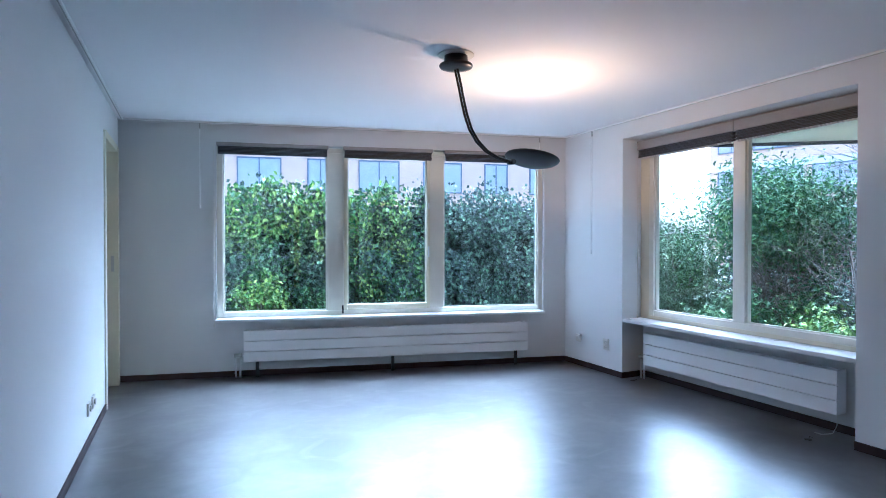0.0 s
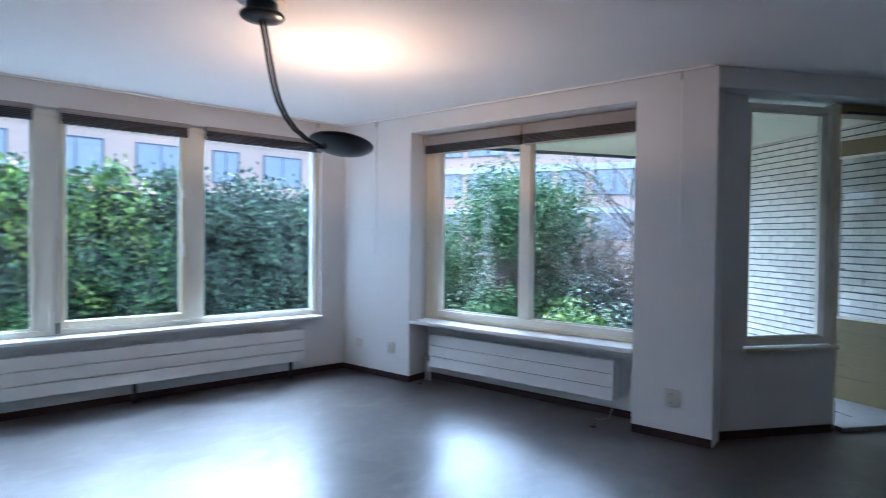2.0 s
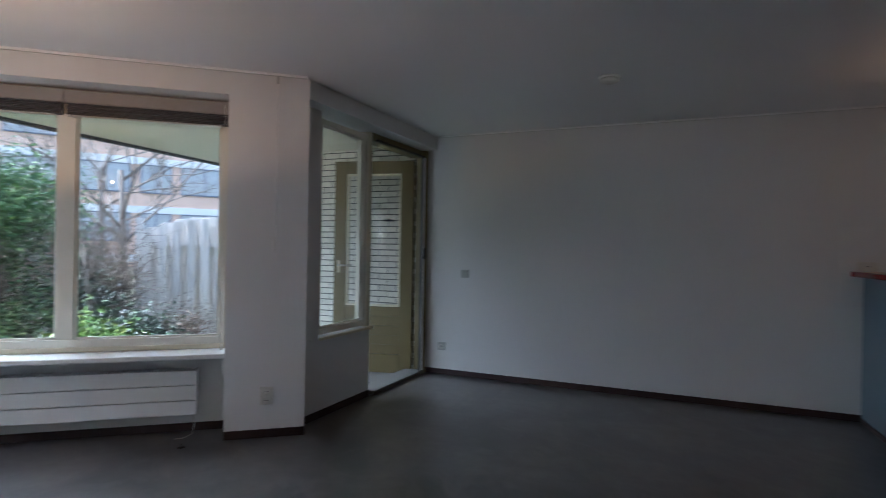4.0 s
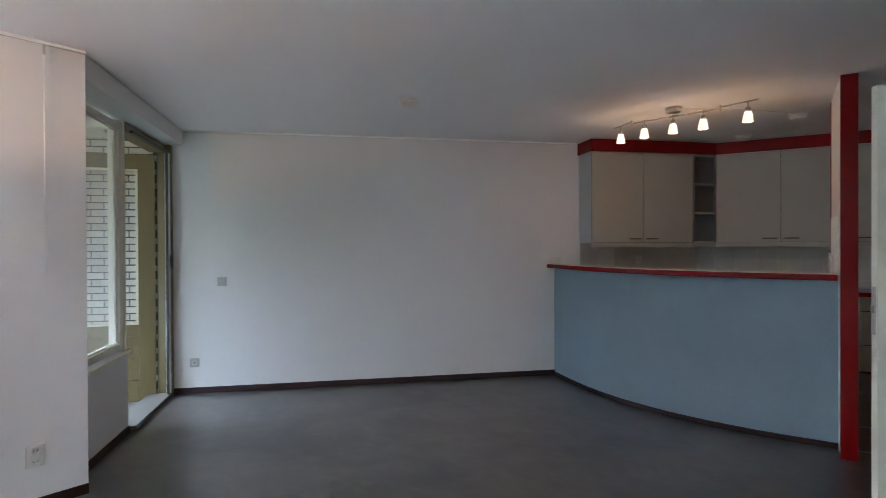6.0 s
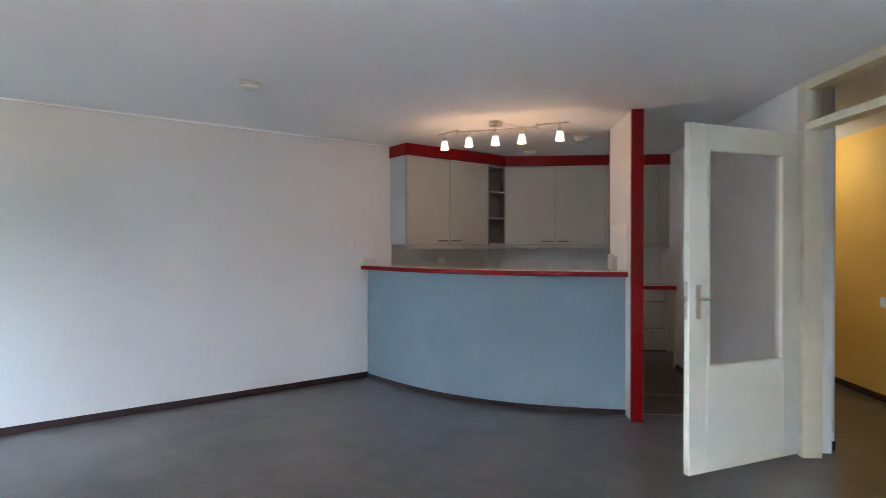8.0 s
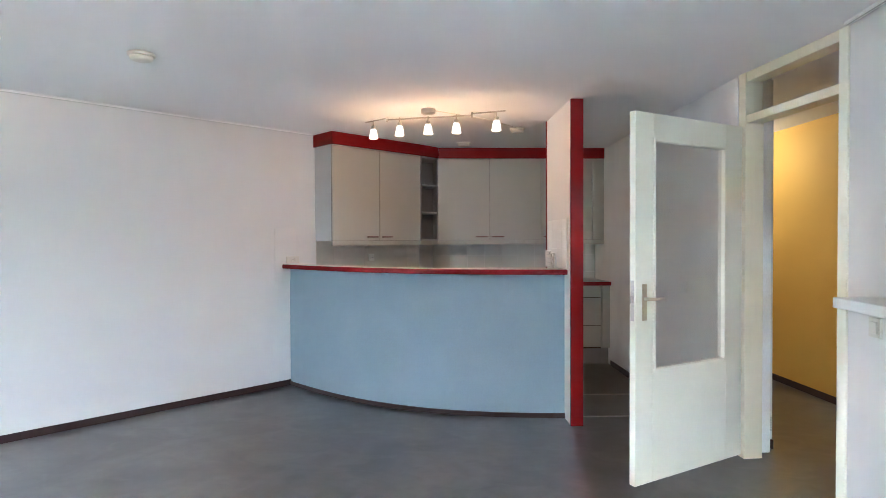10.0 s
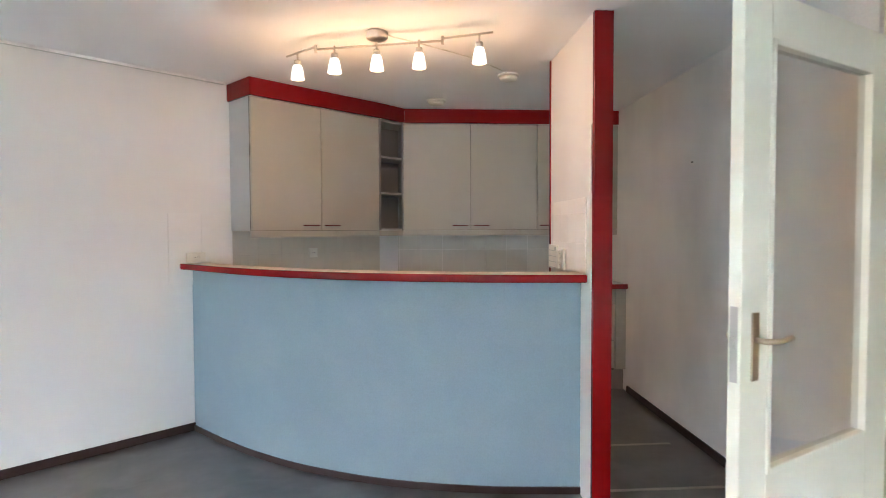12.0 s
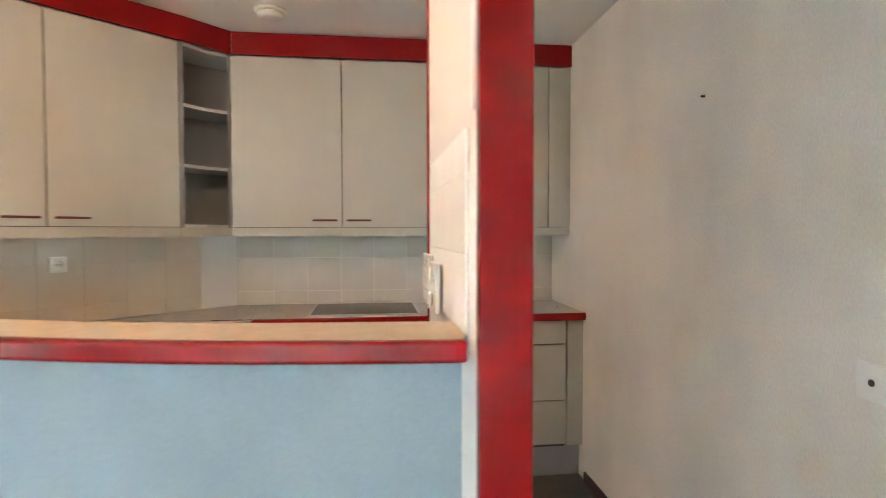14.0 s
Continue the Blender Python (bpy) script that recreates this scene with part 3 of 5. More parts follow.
hinge, free = Vector((-0.355, -0.622)), Vector((0.415, -0.085))
w_ang = math.degrees(math.atan2(free.y - hinge.y, free.x - hinge.x))
DW = (free - hinge).length
hl = thing("hall_door", pose(hinge.x, hinge.y, 0.03, 0, 0, w_ang), "open pale cream hall door with large pane", "door")
g0, g1, gz0, gz1 = 0.159, DW - 0.138, 0.605, 1.90
rounded(part("leaf", boxes((0, g0, -0.02, 0.02, 0, 2.035), (g1, DW, -0.02, 0.02, 0, 2.035), (g0, g1, -0.02, 0.02, 0, gz0), (g0, g1, -0.02, 0.02, gz1, 2.035)), LEAFPAINT, hl), 0.003)
bd = 0.018
rounded(part("glazing_bead", boxes((g0, g0 + bd, -0.026, 0.026, gz0, gz1), (g1 - bd, g1, -0.026, 0.026, gz0, gz1), (g0 + bd, g1 - bd, -0.026, 0.026, gz0, gz0 + bd), (g0 + bd, g1 - bd, -0.026, 0.026, gz1 - bd, gz1)), LEAFPAINT, hl), 0.003)
_p = part("pane", boxes((g0 + 0.004, g1 - 0.004, -0.003, 0.003, gz0 + 0.004, gz1 - 0.004)), FROST, hl, "slightly hazy door pane")
_p.visible_shadow = False
for s in (-1, 1):
    part("handle_plate", boxes((DW - 0.086, DW - 0.050, s * 0.023 - 0.003, s * 0.023 + 0.003, 0.90, 1.10), bevel=0.003), BRASS, hl, "champagne coloured handle plate")
    part("handle", tube([(DW - 0.068, s * 0.024, 1.02), (DW - 0.068, s * 0.058, 1.02), (DW - 0.085, s * 0.066, 1.02), (DW - 0.128, s * 0.066, 1.017), (DW - 0.183, s * 0.066, 1.022)], 0.009, 12), BRASS, hl, "champagne coloured lever handle")
part("lock_plate", boxes((DW - 0.0005, DW + 0.002, -0.011, 0.011, 0.90, 1.12)), STEEL, hl, "steel lock face plate")
part("latch_bolt", boxes((DW + 0.002, DW + 0.014, -0.007, 0.007, 1.00, 1.035), bevel=0.003), STEEL, hl, "steel latch bolt")

# hall behind: stub of wall, yellow wall, closing walls
setting("wall_stub", boxes((-0.62, -0.10, 0.225, 0.285, 0, H), (-0.30, -0.10, 0.115, 0.225, 0, H)), WALL, "white painted end of hall partition", "wall", FH)
rounded(setting("baseboard", boxes((-0.30, -0.088, 0.113, 0.2865, 0, 0.06)), SKIRT, "dark brown skirting at partition end", "baseboard", FH), 0.003)
gr = thing("wall_vent", FH @ pose(-0.10, 0.25, 0.12, 0, 0, 0), "small pale slotted vent at wall foot", "vent")
for i in range(6):
    part("slat", boxes((-0.002, 0.006, -0.035, 0.028, i * 0.016, i * 0.016 + 0.009)), GREY_PLASTIC, gr)
part("backing", boxes((-0.002, 0.002, -0.04, 0.03, -0.006, 0.1)), PLASTIC, gr)
FY = pose(-1.50, -2.95, 0, 0, 0, 97.5)
setting("wall_hall", boxes((-1.2, 4.2, 0, 0.2, 0, H)), YELLOW, "ochre yellow painted hall wall", "wall", FY)
rounded(setting("baseboard", boxes((-1.1, 4.1, -0.012, 0.0015, 0, 0.06)), SKIRT, "low dark brown skirting in hall", "baseboard", FY), 0.003)
setting("wall_hall_end", boxes((-2.4, -0.7, 0.75, 0.95, 0, H)), YELLOW, "ochre painted hall end wall", "wall")
setting("wall_hall_back", boxes((-2.4, -0.19, -4.2, -4.0, 0, H)), YELLOW, "ochre painted hall back wall", "wall")

# door opening in the west wall near the window
gf = thing("door_frame", FG, "cream painted door frame near the window", "door frame", "", "structure")
rounded(part("jamb", boxes((gd0 - 0.05, gd0 + 0.02, -0.012, 0.16, 0, 2.13)), LEAFPAINT, gf), 0.004)
rounded(part("jamb", boxes((gd1 - 0.07, gd1 + 0.01, -0.014, 0.16, 0, 2.13)), CREAM, gf), 0.004)
rounded(part("head", boxes((gd0 + 0.02, gd1 - 0.07, -0.012, 0.16, 2.08, 2.14)), CREAM, gf), 0.004)
part("strike_plate", boxes((gd1 - 0.073, gd1 - 0.0695, 0.02, 0.045, 1.02, 1.16)), STEEL, gf, "steel strike plate")
gdoor = thing("interior_door", FG @ pose(gd0 + 0.02, 0.13, 0.008, 0, 0, 0), "closed cream painted interior door", "door")
rounded(part("leaf", boxes((0.003, gd1 - gd0 - 0.093, -0.02, 0.02, 0, 2.07)), CREAM, gdoor), 0.003)
part("handle", tube([(0.68, -0.02, 1.05), (0.68, -0.06, 1.05), (0.66, -0.066, 1.05), (0.57, -0.066, 1.05)], 0.009, 10), BRASS, gdoor, "champagne coloured lever handle")


# ---- kitchen ----
ZB = 1.150   # bar top
# blue curved bar front: from the south wall to the partition
bar_floor = [(3.101, -2.137), (2.85, -1.945), (2.60, -1.772), (2.40, -1.655), (2.20, -1.555), (2.0, -1.478), (1.79, -1.412), (1.60, -1.370), (1.41, -1.343), (1.23, -1.328), (1.05, -1.322), (0.84, -1.330), (0.612, -1.344)]


def smooth_line(p, n):
    """Points of a smooth curve through p, n to each stretch."""
    v = [Vector(q) for q in p]
    out = []
    for i in range(len(v) - 1):
        a, b, c, d = v[max(i - 1, 0)], v[i], v[i + 1], v[min(i + 2, len(v) - 1)]
        for k in range(n):
            u = k / n
            q = 0.5 * (2 * b + (c - a) * u + (2 * a - 5 * b + 4 * c - d) * u ** 2 + (3 * b - a - 3 * c + d) * u ** 3)
            out.append((q.x, q.y))
    return out + [p[-1]]


bar_floor = smooth_line(bar_floor, 4)


def offset(points, k):
    out = []
    for i, p in enumerate(points):
        a, b = Vector(points[max(i - 1, 0)]), Vector(points[min(i + 1, len(points) - 1)])
        d = (b - a).normalized()
        kk = k(i / (len(points) - 1)) if callable(k) else k
        out.append((p[0] + d.y * kk, p[1] - d.x * kk))
    return out


def ribbon(front, back, z0, z1):
    return prism(front + back[::-1], z0, z1)


inner = offset(bar_floor, -0.10)
inner[0] = (3.055, -2.20)
setting("bar_front", ribbon(bar_floor, inner, 0, ZB - 0.045), BLUE, "pale blue painted curved bar wall", "bar")
rounded(setting("baseboard", ribbon(offset(bar_floor, 0.011), offset(bar_floor, -0.002), 0, 0.038), SKIRT, "thin dark brown skirting along curved bar", "baseboard"), 0.003)
bar = thing("bar_top", pose(0, 0, 0), "curved bar counter with glossy red edge", "bar top")
fr = offset(bar_floor, lambda u: 0.075 + 0.07 * u)
fr[0] = (3.165, -2.078)
fr[-1] = (0.620, -1.205)
bk = offset(bar_floor, lambda u: -0.085)
bk[0] = (3.02, -2.235)
bk[-1] = (0.63, -1.455)
rounded(part("red_edge", ribbon(fr, offset(fr, -0.03), ZB - 0.040, ZB), RED, bar, "glossy red moulded edge"), 0.008, 3)
part("counter_surface", ribbon(offset(fr, -0.0305), bk, ZB - 0.04, ZB - 0.001), TOP, bar, "beige laminate counter surface")
rounded(part("back_edge", ribbon(offset(bk, 0.012), offset(bk, -0.004), ZB - 0.04, ZB - 0.0005), TOP, bar, "beige back edge"), 0.003)

# red post and tiled partition
px, py = 0.606, -1.1407
FP = pose(px, py, 0, 0, 0, -82.34)      # x runs back from the post, y to the room side
post = setting("post", boxes((0, 0.028, -0.092, 0.0, 0, H - 0.001)), RED, "floor to ceiling glossy red painted post", "post", FP)
rounded(post, 0.003)
setting("wall_partition", boxes((0.0285, 0.80, -0.088, -0.004, 0, H)), WALL, "short white partition beside the bar", "wall", FP)
rounded(setting("trim", boxes((0.80, 0.825, -0.09, 0.002, 0.9, H - 0.001)), RED, "narrow dark red edge strip of partition", "trim", FP), 0.002)
def tile_mesh(w, h, joint, material):
    me = bpy.data.meshes.new("tile")
    t = boxes((joint, w - joint, 0, 0.006, joint, h - joint), bevel=0.0008)
    bmesh.ops.recalc_face_normals(t, faces=t.faces)
    t.to_mesh(me)
    t.free()
    me.materials.append(material)
    return me


def tile_field(name, f, x0, nx, w, rows, y, label, grout=GROUT, skip=lambda i, j: False, joint=0.0012, material=TILE):
    """Tiles on grout, each an object, facing -y of f. rows: lower edge and height of each row."""
    t = thing(name, f, label, "tiles", "", "structure")
    part("grout", boxes((x0, x0 + nx * w, y - 0.004, y - 0.0005, rows[0][0], rows[-1][0] + rows[-1][1])), grout, t, "pale grout")
    for j, (z, h) in enumerate(rows):
        me = tile_mesh(w, h, joint, material)
        for i in range(nx):
            if not skip(i, j):
                o = new("tile", me)
                o.parent = t
                o.matrix_basis = pose(x0 + i * w, y - 0.0085, z)
    return t


# worktops along K and D
S0 = 3.778
kt = thing("worktop", FK, "grey worktop with red front edge", "worktop")
part("surface", boxes((-0.45, 1.93, -0.235, 0.349, 0.872, 0.907)), GREY_TOP, kt)
rounded(part("edge", boxes((-0.05, 1.93, -0.262, -0.236, 0.868, 0.908)), RED, kt, "glossy red front edge"), 0.006)
dt = thing("worktop", FD, "grey worktop along the long wall", "worktop")
part("surface", boxes((S0 + 0.20, S0 + 1.62, -0.58, -0.001, 0.871, 0.906)), GREY_TOP, dt)
rounded(part("edge", boxes((S0 + 0.20, S0 + 1.33, -0.607, -0.581, 0.868, 0.908)), RED, dt, "glossy red front edge"), 0.006)


def base_unit(f, x0, x1, y0, y1, label, drawers=0):
    u = thing("base_cabinet", f, label, "cabinet", "kitchen base cabinets")
    # carcass coloured dark so the gaps between fronts carry painted shade
    part("body", boxes((x0, x1, y0 + 0.022, y1, 0.175, 0.866)), SKIRT, u, "carcass coloured dark as shade in front gaps")
    part("plinth", boxes((x0, x1, y0 + 0.06, y1, 0.0, 0.174)), CAB_DARK, u, "grey plinth")
    if drawers:
        hs = [0.135, 0.306, 0.24][:drawers]
        z = 0.866
        for h in hs:
            d = part("drawer", boxes((x0 + 0.002, x1 - 0.002, y0, y0 + 0.02, z - h + 0.009, z), bevel=0.002), CAB, u)
            part("handle", boxes((x0 + 0.12, x0 + 0.30, y0 - 0.012, y0 - 0.0005, z - 0.016, z - 0.008)), SKIRT, d, "dark red bar handle")
            z -= h
    else:
        d = part("door", boxes((x0 + 0.002, x1 - 0.002, y0, y0 + 0.02, 0.185, 0.864), bevel=0.002), CAB, u)
        part("handle", boxes((x1 - 0.14, x1 - 0.04, y0 - 0.012, y0 - 0.0005, 0.80, 0.808)), SKIRT, d, "dark red bar handle")
    return u


for a, b, k in ((0.0, 0.6, 0), (0.6, 1.2, 0), (1.2, 1.775, 3)):
    base_unit(FK, a, b, -0.225, 0.348, "pale grey kitchen base cabinet with drawers" if k else "pale grey kitchen base cabinet", k)
fl = thing("filler_panel", FK, "pale grey filler panel beside the wall", "panel")
part("panel", boxes((1.784, 1.90, -0.222, -0.19, 0.185, 0.866)), CAB, fl)
part("plinth", boxes((1.776, 1.90, -0.165, -0.15, 0.0, 0.174)), CAB_DARK, fl)
for a, b in ((S0 + 0.22, S0 + 0.74), (S0 + 0.74, S0 + 1.26)):
    base_unit(FD, a, b, -0.57, -0.002, "pale grey kitchen base cabinet", 0)
hob = thing("hob", FK, "flat dark grey hob set in worktop", "hob")
rounded(part("plate", boxes((0.42, 0.98, -0.17, 0.29, 0.9075, 0.912)), HOB, hob), 0.002)
part("frame", boxes((0.405, 0.42, -0.185, 0.305, 0.9072, 0.913), (0.98, 0.995, -0.185, 0.305, 0.9072, 0.913), (0.42, 0.98, -0.185, -0.17, 0.9072, 0.913), (0.42, 0.98, 0.29, 0.305, 0.9072, 0.913)), STEEL, hob, "steel hob rim")

# wall cabinets
CZ0, CZ1 = 1.365, 2.278


def wall_unit(f, x0, x1, y0, y1, handles, label):
    u = thing("wall_cabinet", f, label, "cabinet", "kitchen wall cabinets")
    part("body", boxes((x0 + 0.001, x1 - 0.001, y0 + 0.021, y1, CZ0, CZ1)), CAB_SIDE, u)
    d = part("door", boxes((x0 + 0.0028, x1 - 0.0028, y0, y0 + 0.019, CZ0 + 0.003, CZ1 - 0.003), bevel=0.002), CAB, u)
    # added dark strip: paints the shade seen in the gaps round the door
    part("gap_shade", boxes((x0 + 0.0005, x1 - 0.0005, y0 + 0.0192, y0 + 0.0207, CZ0 + 0.001, CZ1 - 0.001)), SKIRT, u, "dark strip standing in for gap shade")
    if handles:
        hx = x1 - 0.155 if handles == "r" else x0 + 0.03
        part("handle", tube([(hx, y0 - 0.001, CZ0 + 0.04), (hx, y0 - 0.018, CZ0 + 0.04), (hx + 0.012, y0 - 0.022, CZ0 + 0.04), (hx + 0.113, y0 - 0.022, CZ0 + 0.04), (hx + 0.125, y0 - 0.018, CZ0 + 0.04), (hx + 0.125, y0 - 0.001, CZ0 + 0.04)], 0.0055, 8), HANDLE, d, "slim dark red bar handle")
    return u


yD = -0.31
wall_unit(FD, S0 + 0.277, S0 + 0.837, yD, -0.002, "r", "pale grey wall cabinet with red handle")
wall_unit(FD, S0 + 0.837, S0 + 1.395, yD, -0.002, "l", "pale grey wall cabinet with red handle")
wall_unit(FK, 0.0, 0.58, 0.0, 0.348, "r", "pale grey wall cabinet with red handle")
wall_unit(FK, 0.58, 1.16, 0.0, 0.348, "l", "pale grey wall cabinet with red handle")
wall_unit(FK, 1.16, 1.745, 0.0, 0.348, "l", "pale grey wall cabinet with red handle")
wall_unit(FK, 1.745, 1.895, 0.0, 0.348, "", "narrow pale grey wall cabinet filler")
# corner open shelf
c0 = Vector(plan(FD, S0 + 1.397, yD))
c1 = Vector(plan(FK, -0.002, 0.0))
c2 = Vector(plan(FK, -0.002, 0.346))
c3 = Vector(plan(FD, S0 + 1.397, -0.004))
sh = thing("corner_shelf", pose(0, 0, 0), "narrow open grey corner shelf between cabinets", "shelf")
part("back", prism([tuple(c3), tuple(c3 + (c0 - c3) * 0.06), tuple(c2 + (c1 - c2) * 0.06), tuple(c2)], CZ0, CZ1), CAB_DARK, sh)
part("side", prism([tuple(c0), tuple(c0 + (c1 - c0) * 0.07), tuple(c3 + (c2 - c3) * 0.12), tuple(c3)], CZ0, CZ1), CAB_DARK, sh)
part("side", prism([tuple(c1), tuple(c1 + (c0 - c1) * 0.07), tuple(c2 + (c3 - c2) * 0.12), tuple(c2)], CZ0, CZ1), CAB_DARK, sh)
mid = (c0 + c1) / 2 + (c0 + c1 - c2 - c3).normalized() * -0.03
for z in (CZ0, 1.665, 1.965, CZ1 - 0.016):
    part("shelf", prism([tuple(c0), tuple(mid), tuple(c1), tuple(c2), tuple(c3)], z, z + 0.016), CAB_SIDE, sh, "pale shelf board")
# light pelmet strip under and red cornice over the cabinets
for f, a, b, y0, y1 in ((FD, S0 + 0.277, S0 + 1.397, yD + 0.004, -0.002), (FK, 0.0, 1.895, 0.004, 0.346)):
    pm = thing("light_pelmet", f, "pale strip below the wall cabinets", "pelmet")
    part("strip", boxes((a, b, y0, y0 + 0.018, CZ0 - 0.045, CZ0 - 0.001)), CAB, pm)
pmc = thing("light_pelmet", pose(0, 0, 0), "pale strip below the corner shelf", "pelmet")
part("strip", prism([tuple(c0), tuple(c1), tuple(c1 + (c2 - c1) * 0.06), tuple(c0 + (c3 - c0) * 0.06)], CZ0 - 0.045, CZ0 - 0.001), CAB, pmc)
rc = thing("cornice", pose(0, 0, 0), "glossy dark red cornice above wall cabinets", "cornice")
d0 = plan(FD, S0 + 0.262, -0.002)
d1 = plan(FD, S0 + 0.262, yD - 0.02)
ci = Vector(plan(FD, S0 + 1.405, yD - 0.02))
ck = plan(FK, 0.01, -0.02)
ce = plan(FK, 1.90, -0.02)
ln = [d0, d1, tuple(ci), ck, ce]
for a, b in zip(ln, ln[1:]):
    va, vb = Vector(a), Vector(b)
    dd = (vb - va).normalized()
    nn = Vector((-dd.y, dd.x)) * 0.02
    q = [tuple(va - dd * 0.0), tuple(vb), tuple(vb + nn), tuple(va + nn)]
    rounded(part("board", prism(q, CZ1 + 0.001, H - 0.002), RED, rc), 0.002)

# tiled splashbacks
tile_field("splashback", FK, -0.639, 13, 0.199, ((0.910, 0.077), (0.987, 0.2), (1.187, 0.2)), 0.349, "glazed white tile splashback behind worktop", joint=0.002, material=TILE_K)
tile_field("splashback", FP @ pose(0, 0, 0, 0, 0, 180), -0.71, 4, 0.15, ((ZB + 0.001, 0.15), (ZB + 0.151, 0.15), (ZB + 0.301, 0.08)), 0.0035, "white tiles on the partition above bar", PLASTIC, joint=0.0007)
tile_field("splashback", FD, S0 - 0.155, 2, 0.22, ((1.0, 0.187), (1.187, 0.2), (1.387, 0.10)), -0.0005, "white painted tiles along the long wall", WALL_D, lambda i, j: False, 0.0005, TILE_D)
tile_field("splashback", FD, S0 + 0.286, 7, 0.194, ((0.910, 0.077), (0.987, 0.2), (1.187, 0.2)), -0.0005, "beige glazed tiles below the wall cabinets", TILE_B, joint=0.0004, material=TILE_B)

# metal floor strips at the kitchen
for y in (0.22, 0.83):
    st = thing("floor_strip", FP @ pose(y, -0.09, 0), "thin pale metal strip across kitchen floor", "floor strip", "floor strips")
    rounded(part("strip", boxes((-0.012, 0.012, -0.70, -0.005, 0.0, 0.003)), STEEL, st), 0.001)


# ---- lamps ----
lc = Vector((1.53, 3.44, H))
disc_c = Vector((2.215, 3.66, 1.83))
lamp = thing("ceiling_lamp", pose(lc.x, lc.y, lc.z), "black uplighter on a curved double arm", "ceiling lamp")
part("ceiling_plate", lathe([(0, 0), (0.108, -0.001), (0.110, -0.006), (0.104, -0.010), (0, -0.010)], 36), PLASTIC, lamp, "pale round ceiling plate")
part("canopy", lathe([(0, -0.0105), (0.070, -0.011), (0.072, -0.052), (0.098, -0.060), (0.102, -0.070), (0.096, -0.078), (0.05, -0.086), (0, -0.088)], 36), LAMP_BLACK, lamp, "round black ceiling canopy")
dirv = Vector((disc_c.x - lc.x, disc_c.y - lc.y, 0)).normalized()
side = Vector((-dirv.y, dirv.x, 0))
jn = Vector((2.035, 3.59, 1.808)) - lc
L = Vector((jn.x, jn.y, 0)).length
prof = [(0.0, -0.08), (0.03, -0.17), (0.055, -0.26), (0.085, -0.35), (0.125, -0.43), (0.185, -0.495), (0.265, -0.545), (0.36, -0.575), (0.46, -0.588), (L, jn.z)]
for s in (-1, 1):
    part("arm", tube([dirv * a + side * (0.011 * s) + Vector((0, 0, b)) for a, b in prof], 0.0075, 10), LAMP_BLACK, lamp)
part("joint", tube([dirv * (L - 0.02) - side * 0.025 + Vector((0, 0, jn.z)), dirv * (L - 0.02) + side * 0.025 + Vector((0, 0, jn.z))], 0.018, 12), LAMP_BLACK, lamp)
dl = disc_c - lc
tilt = Matrix.Translation(dl) @ Matrix.Rotation(radians(13), 4, side)
part("reflector", lathe([(0, -0.030), (0.05, -0.028), (0.11, -0.016), (0.165, 0.004), (0.187, 0.020), (0.189, 0.026), (0.184, 0.024), (0.16, 0.010), (0.10, -0.008), (0, -0.018)], 40), LAMP_BLACK, lamp, "shallow black reflector dish", tilt)
part("bulb", tube([(-0.03, 0.045, -0.006), (0.03, 0.045, -0.006)], 0.005, 10), LED, lamp, "lit halogen tube", tilt)
ul = new("uplight", bpy.data.lights.new("uplight", "POINT"))
ul.data.energy, ul.data.color, ul.data.shadow_soft_size = UPLIGHT, (1.0, 0.50, 0.22), 0.012
ul.matrix_world = Matrix.Translation(lc) @ tilt @ pose(0, 0, 0.010)

sp = Vector((1.678, -1.365, H))
spots = thing("spot_bar", pose(sp.x, sp.y, sp.z), "brushed nickel spotlight bar with five lit glasses", "ceiling lamp")
part("canopy", lathe([(0, 0), (0.055, -0.0005), (0.057, -0.004), (0.057, -0.03), (0.052, -0.036), (0, -0.038)], 32), STEEL, spots, "round nickel ceiling cup")
# places of the five heads along the bar, kinked at both ends
heads = [Vector(p) for p in ((0.47, -0.145), (0.235, -0.038), (0.002, 0.0), (-0.222, 0.022), (-0.532, 0.085))]
zb = -0.052
part("bar", tube([(0.55, -0.205, zb), (0.34, -0.048, zb)], 0.006, 8), STEEL, spots)
part("bar", tube([(0.34, -0.056, zb - 0.012), (-0.345, 0.034, zb - 0.012)], 0.006, 8), STEEL, spots)
part("bar", tube([(-0.345, 0.034, zb), (-0.60, 0.105, zb)], 0.006, 8), STEEL, spots)
part("link", tube([(0.34, -0.052, zb + 0.01), (0.34, -0.052, zb - 0.03)], 0.008, 8), STEEL, spots)
part("link", tube([(-0.345, 0.034, zb + 0.012), (-0.345, 0.034, zb - 0.03)], 0.008, 8), STEEL, spots)
for h in heads:
    hd = part("spot_head", tube([(h.x, h.y, zb), (h.x, h.y, zb - 0.045)], 0.005, 8), STEEL, spots, "nickel spot holder")
    part("collar", lathe([(0, 0), (0.018, -0.001), (0.02, -0.03), (0.0, -0.031)], 20), STEEL, hd, "", pose(h.x, h.y, zb - 0.04))
    part("glass", lathe([(0.0, -0.028), (0.022, -0.03), (0.028, -0.05), (0.036, -0.10), (0.036, -0.104), (0.031, -0.103), (0.0, -0.085)], 24), SPOT_GLASS, hd, "lit opal glass shade", pose(h.x, h.y, zb - 0.04))
for i, h in enumerate(heads):
    k = new("spot_light", bpy.data.lights.new("spot_light", "POINT"))
    k.data.energy, k.data.color, k.data.shadow_soft_size = SPOTS, (1.0, 0.50, 0.22), 0.05
    k.location = (sp.x + h.x, sp.y + h.y, sp.z + zb - 0.20)


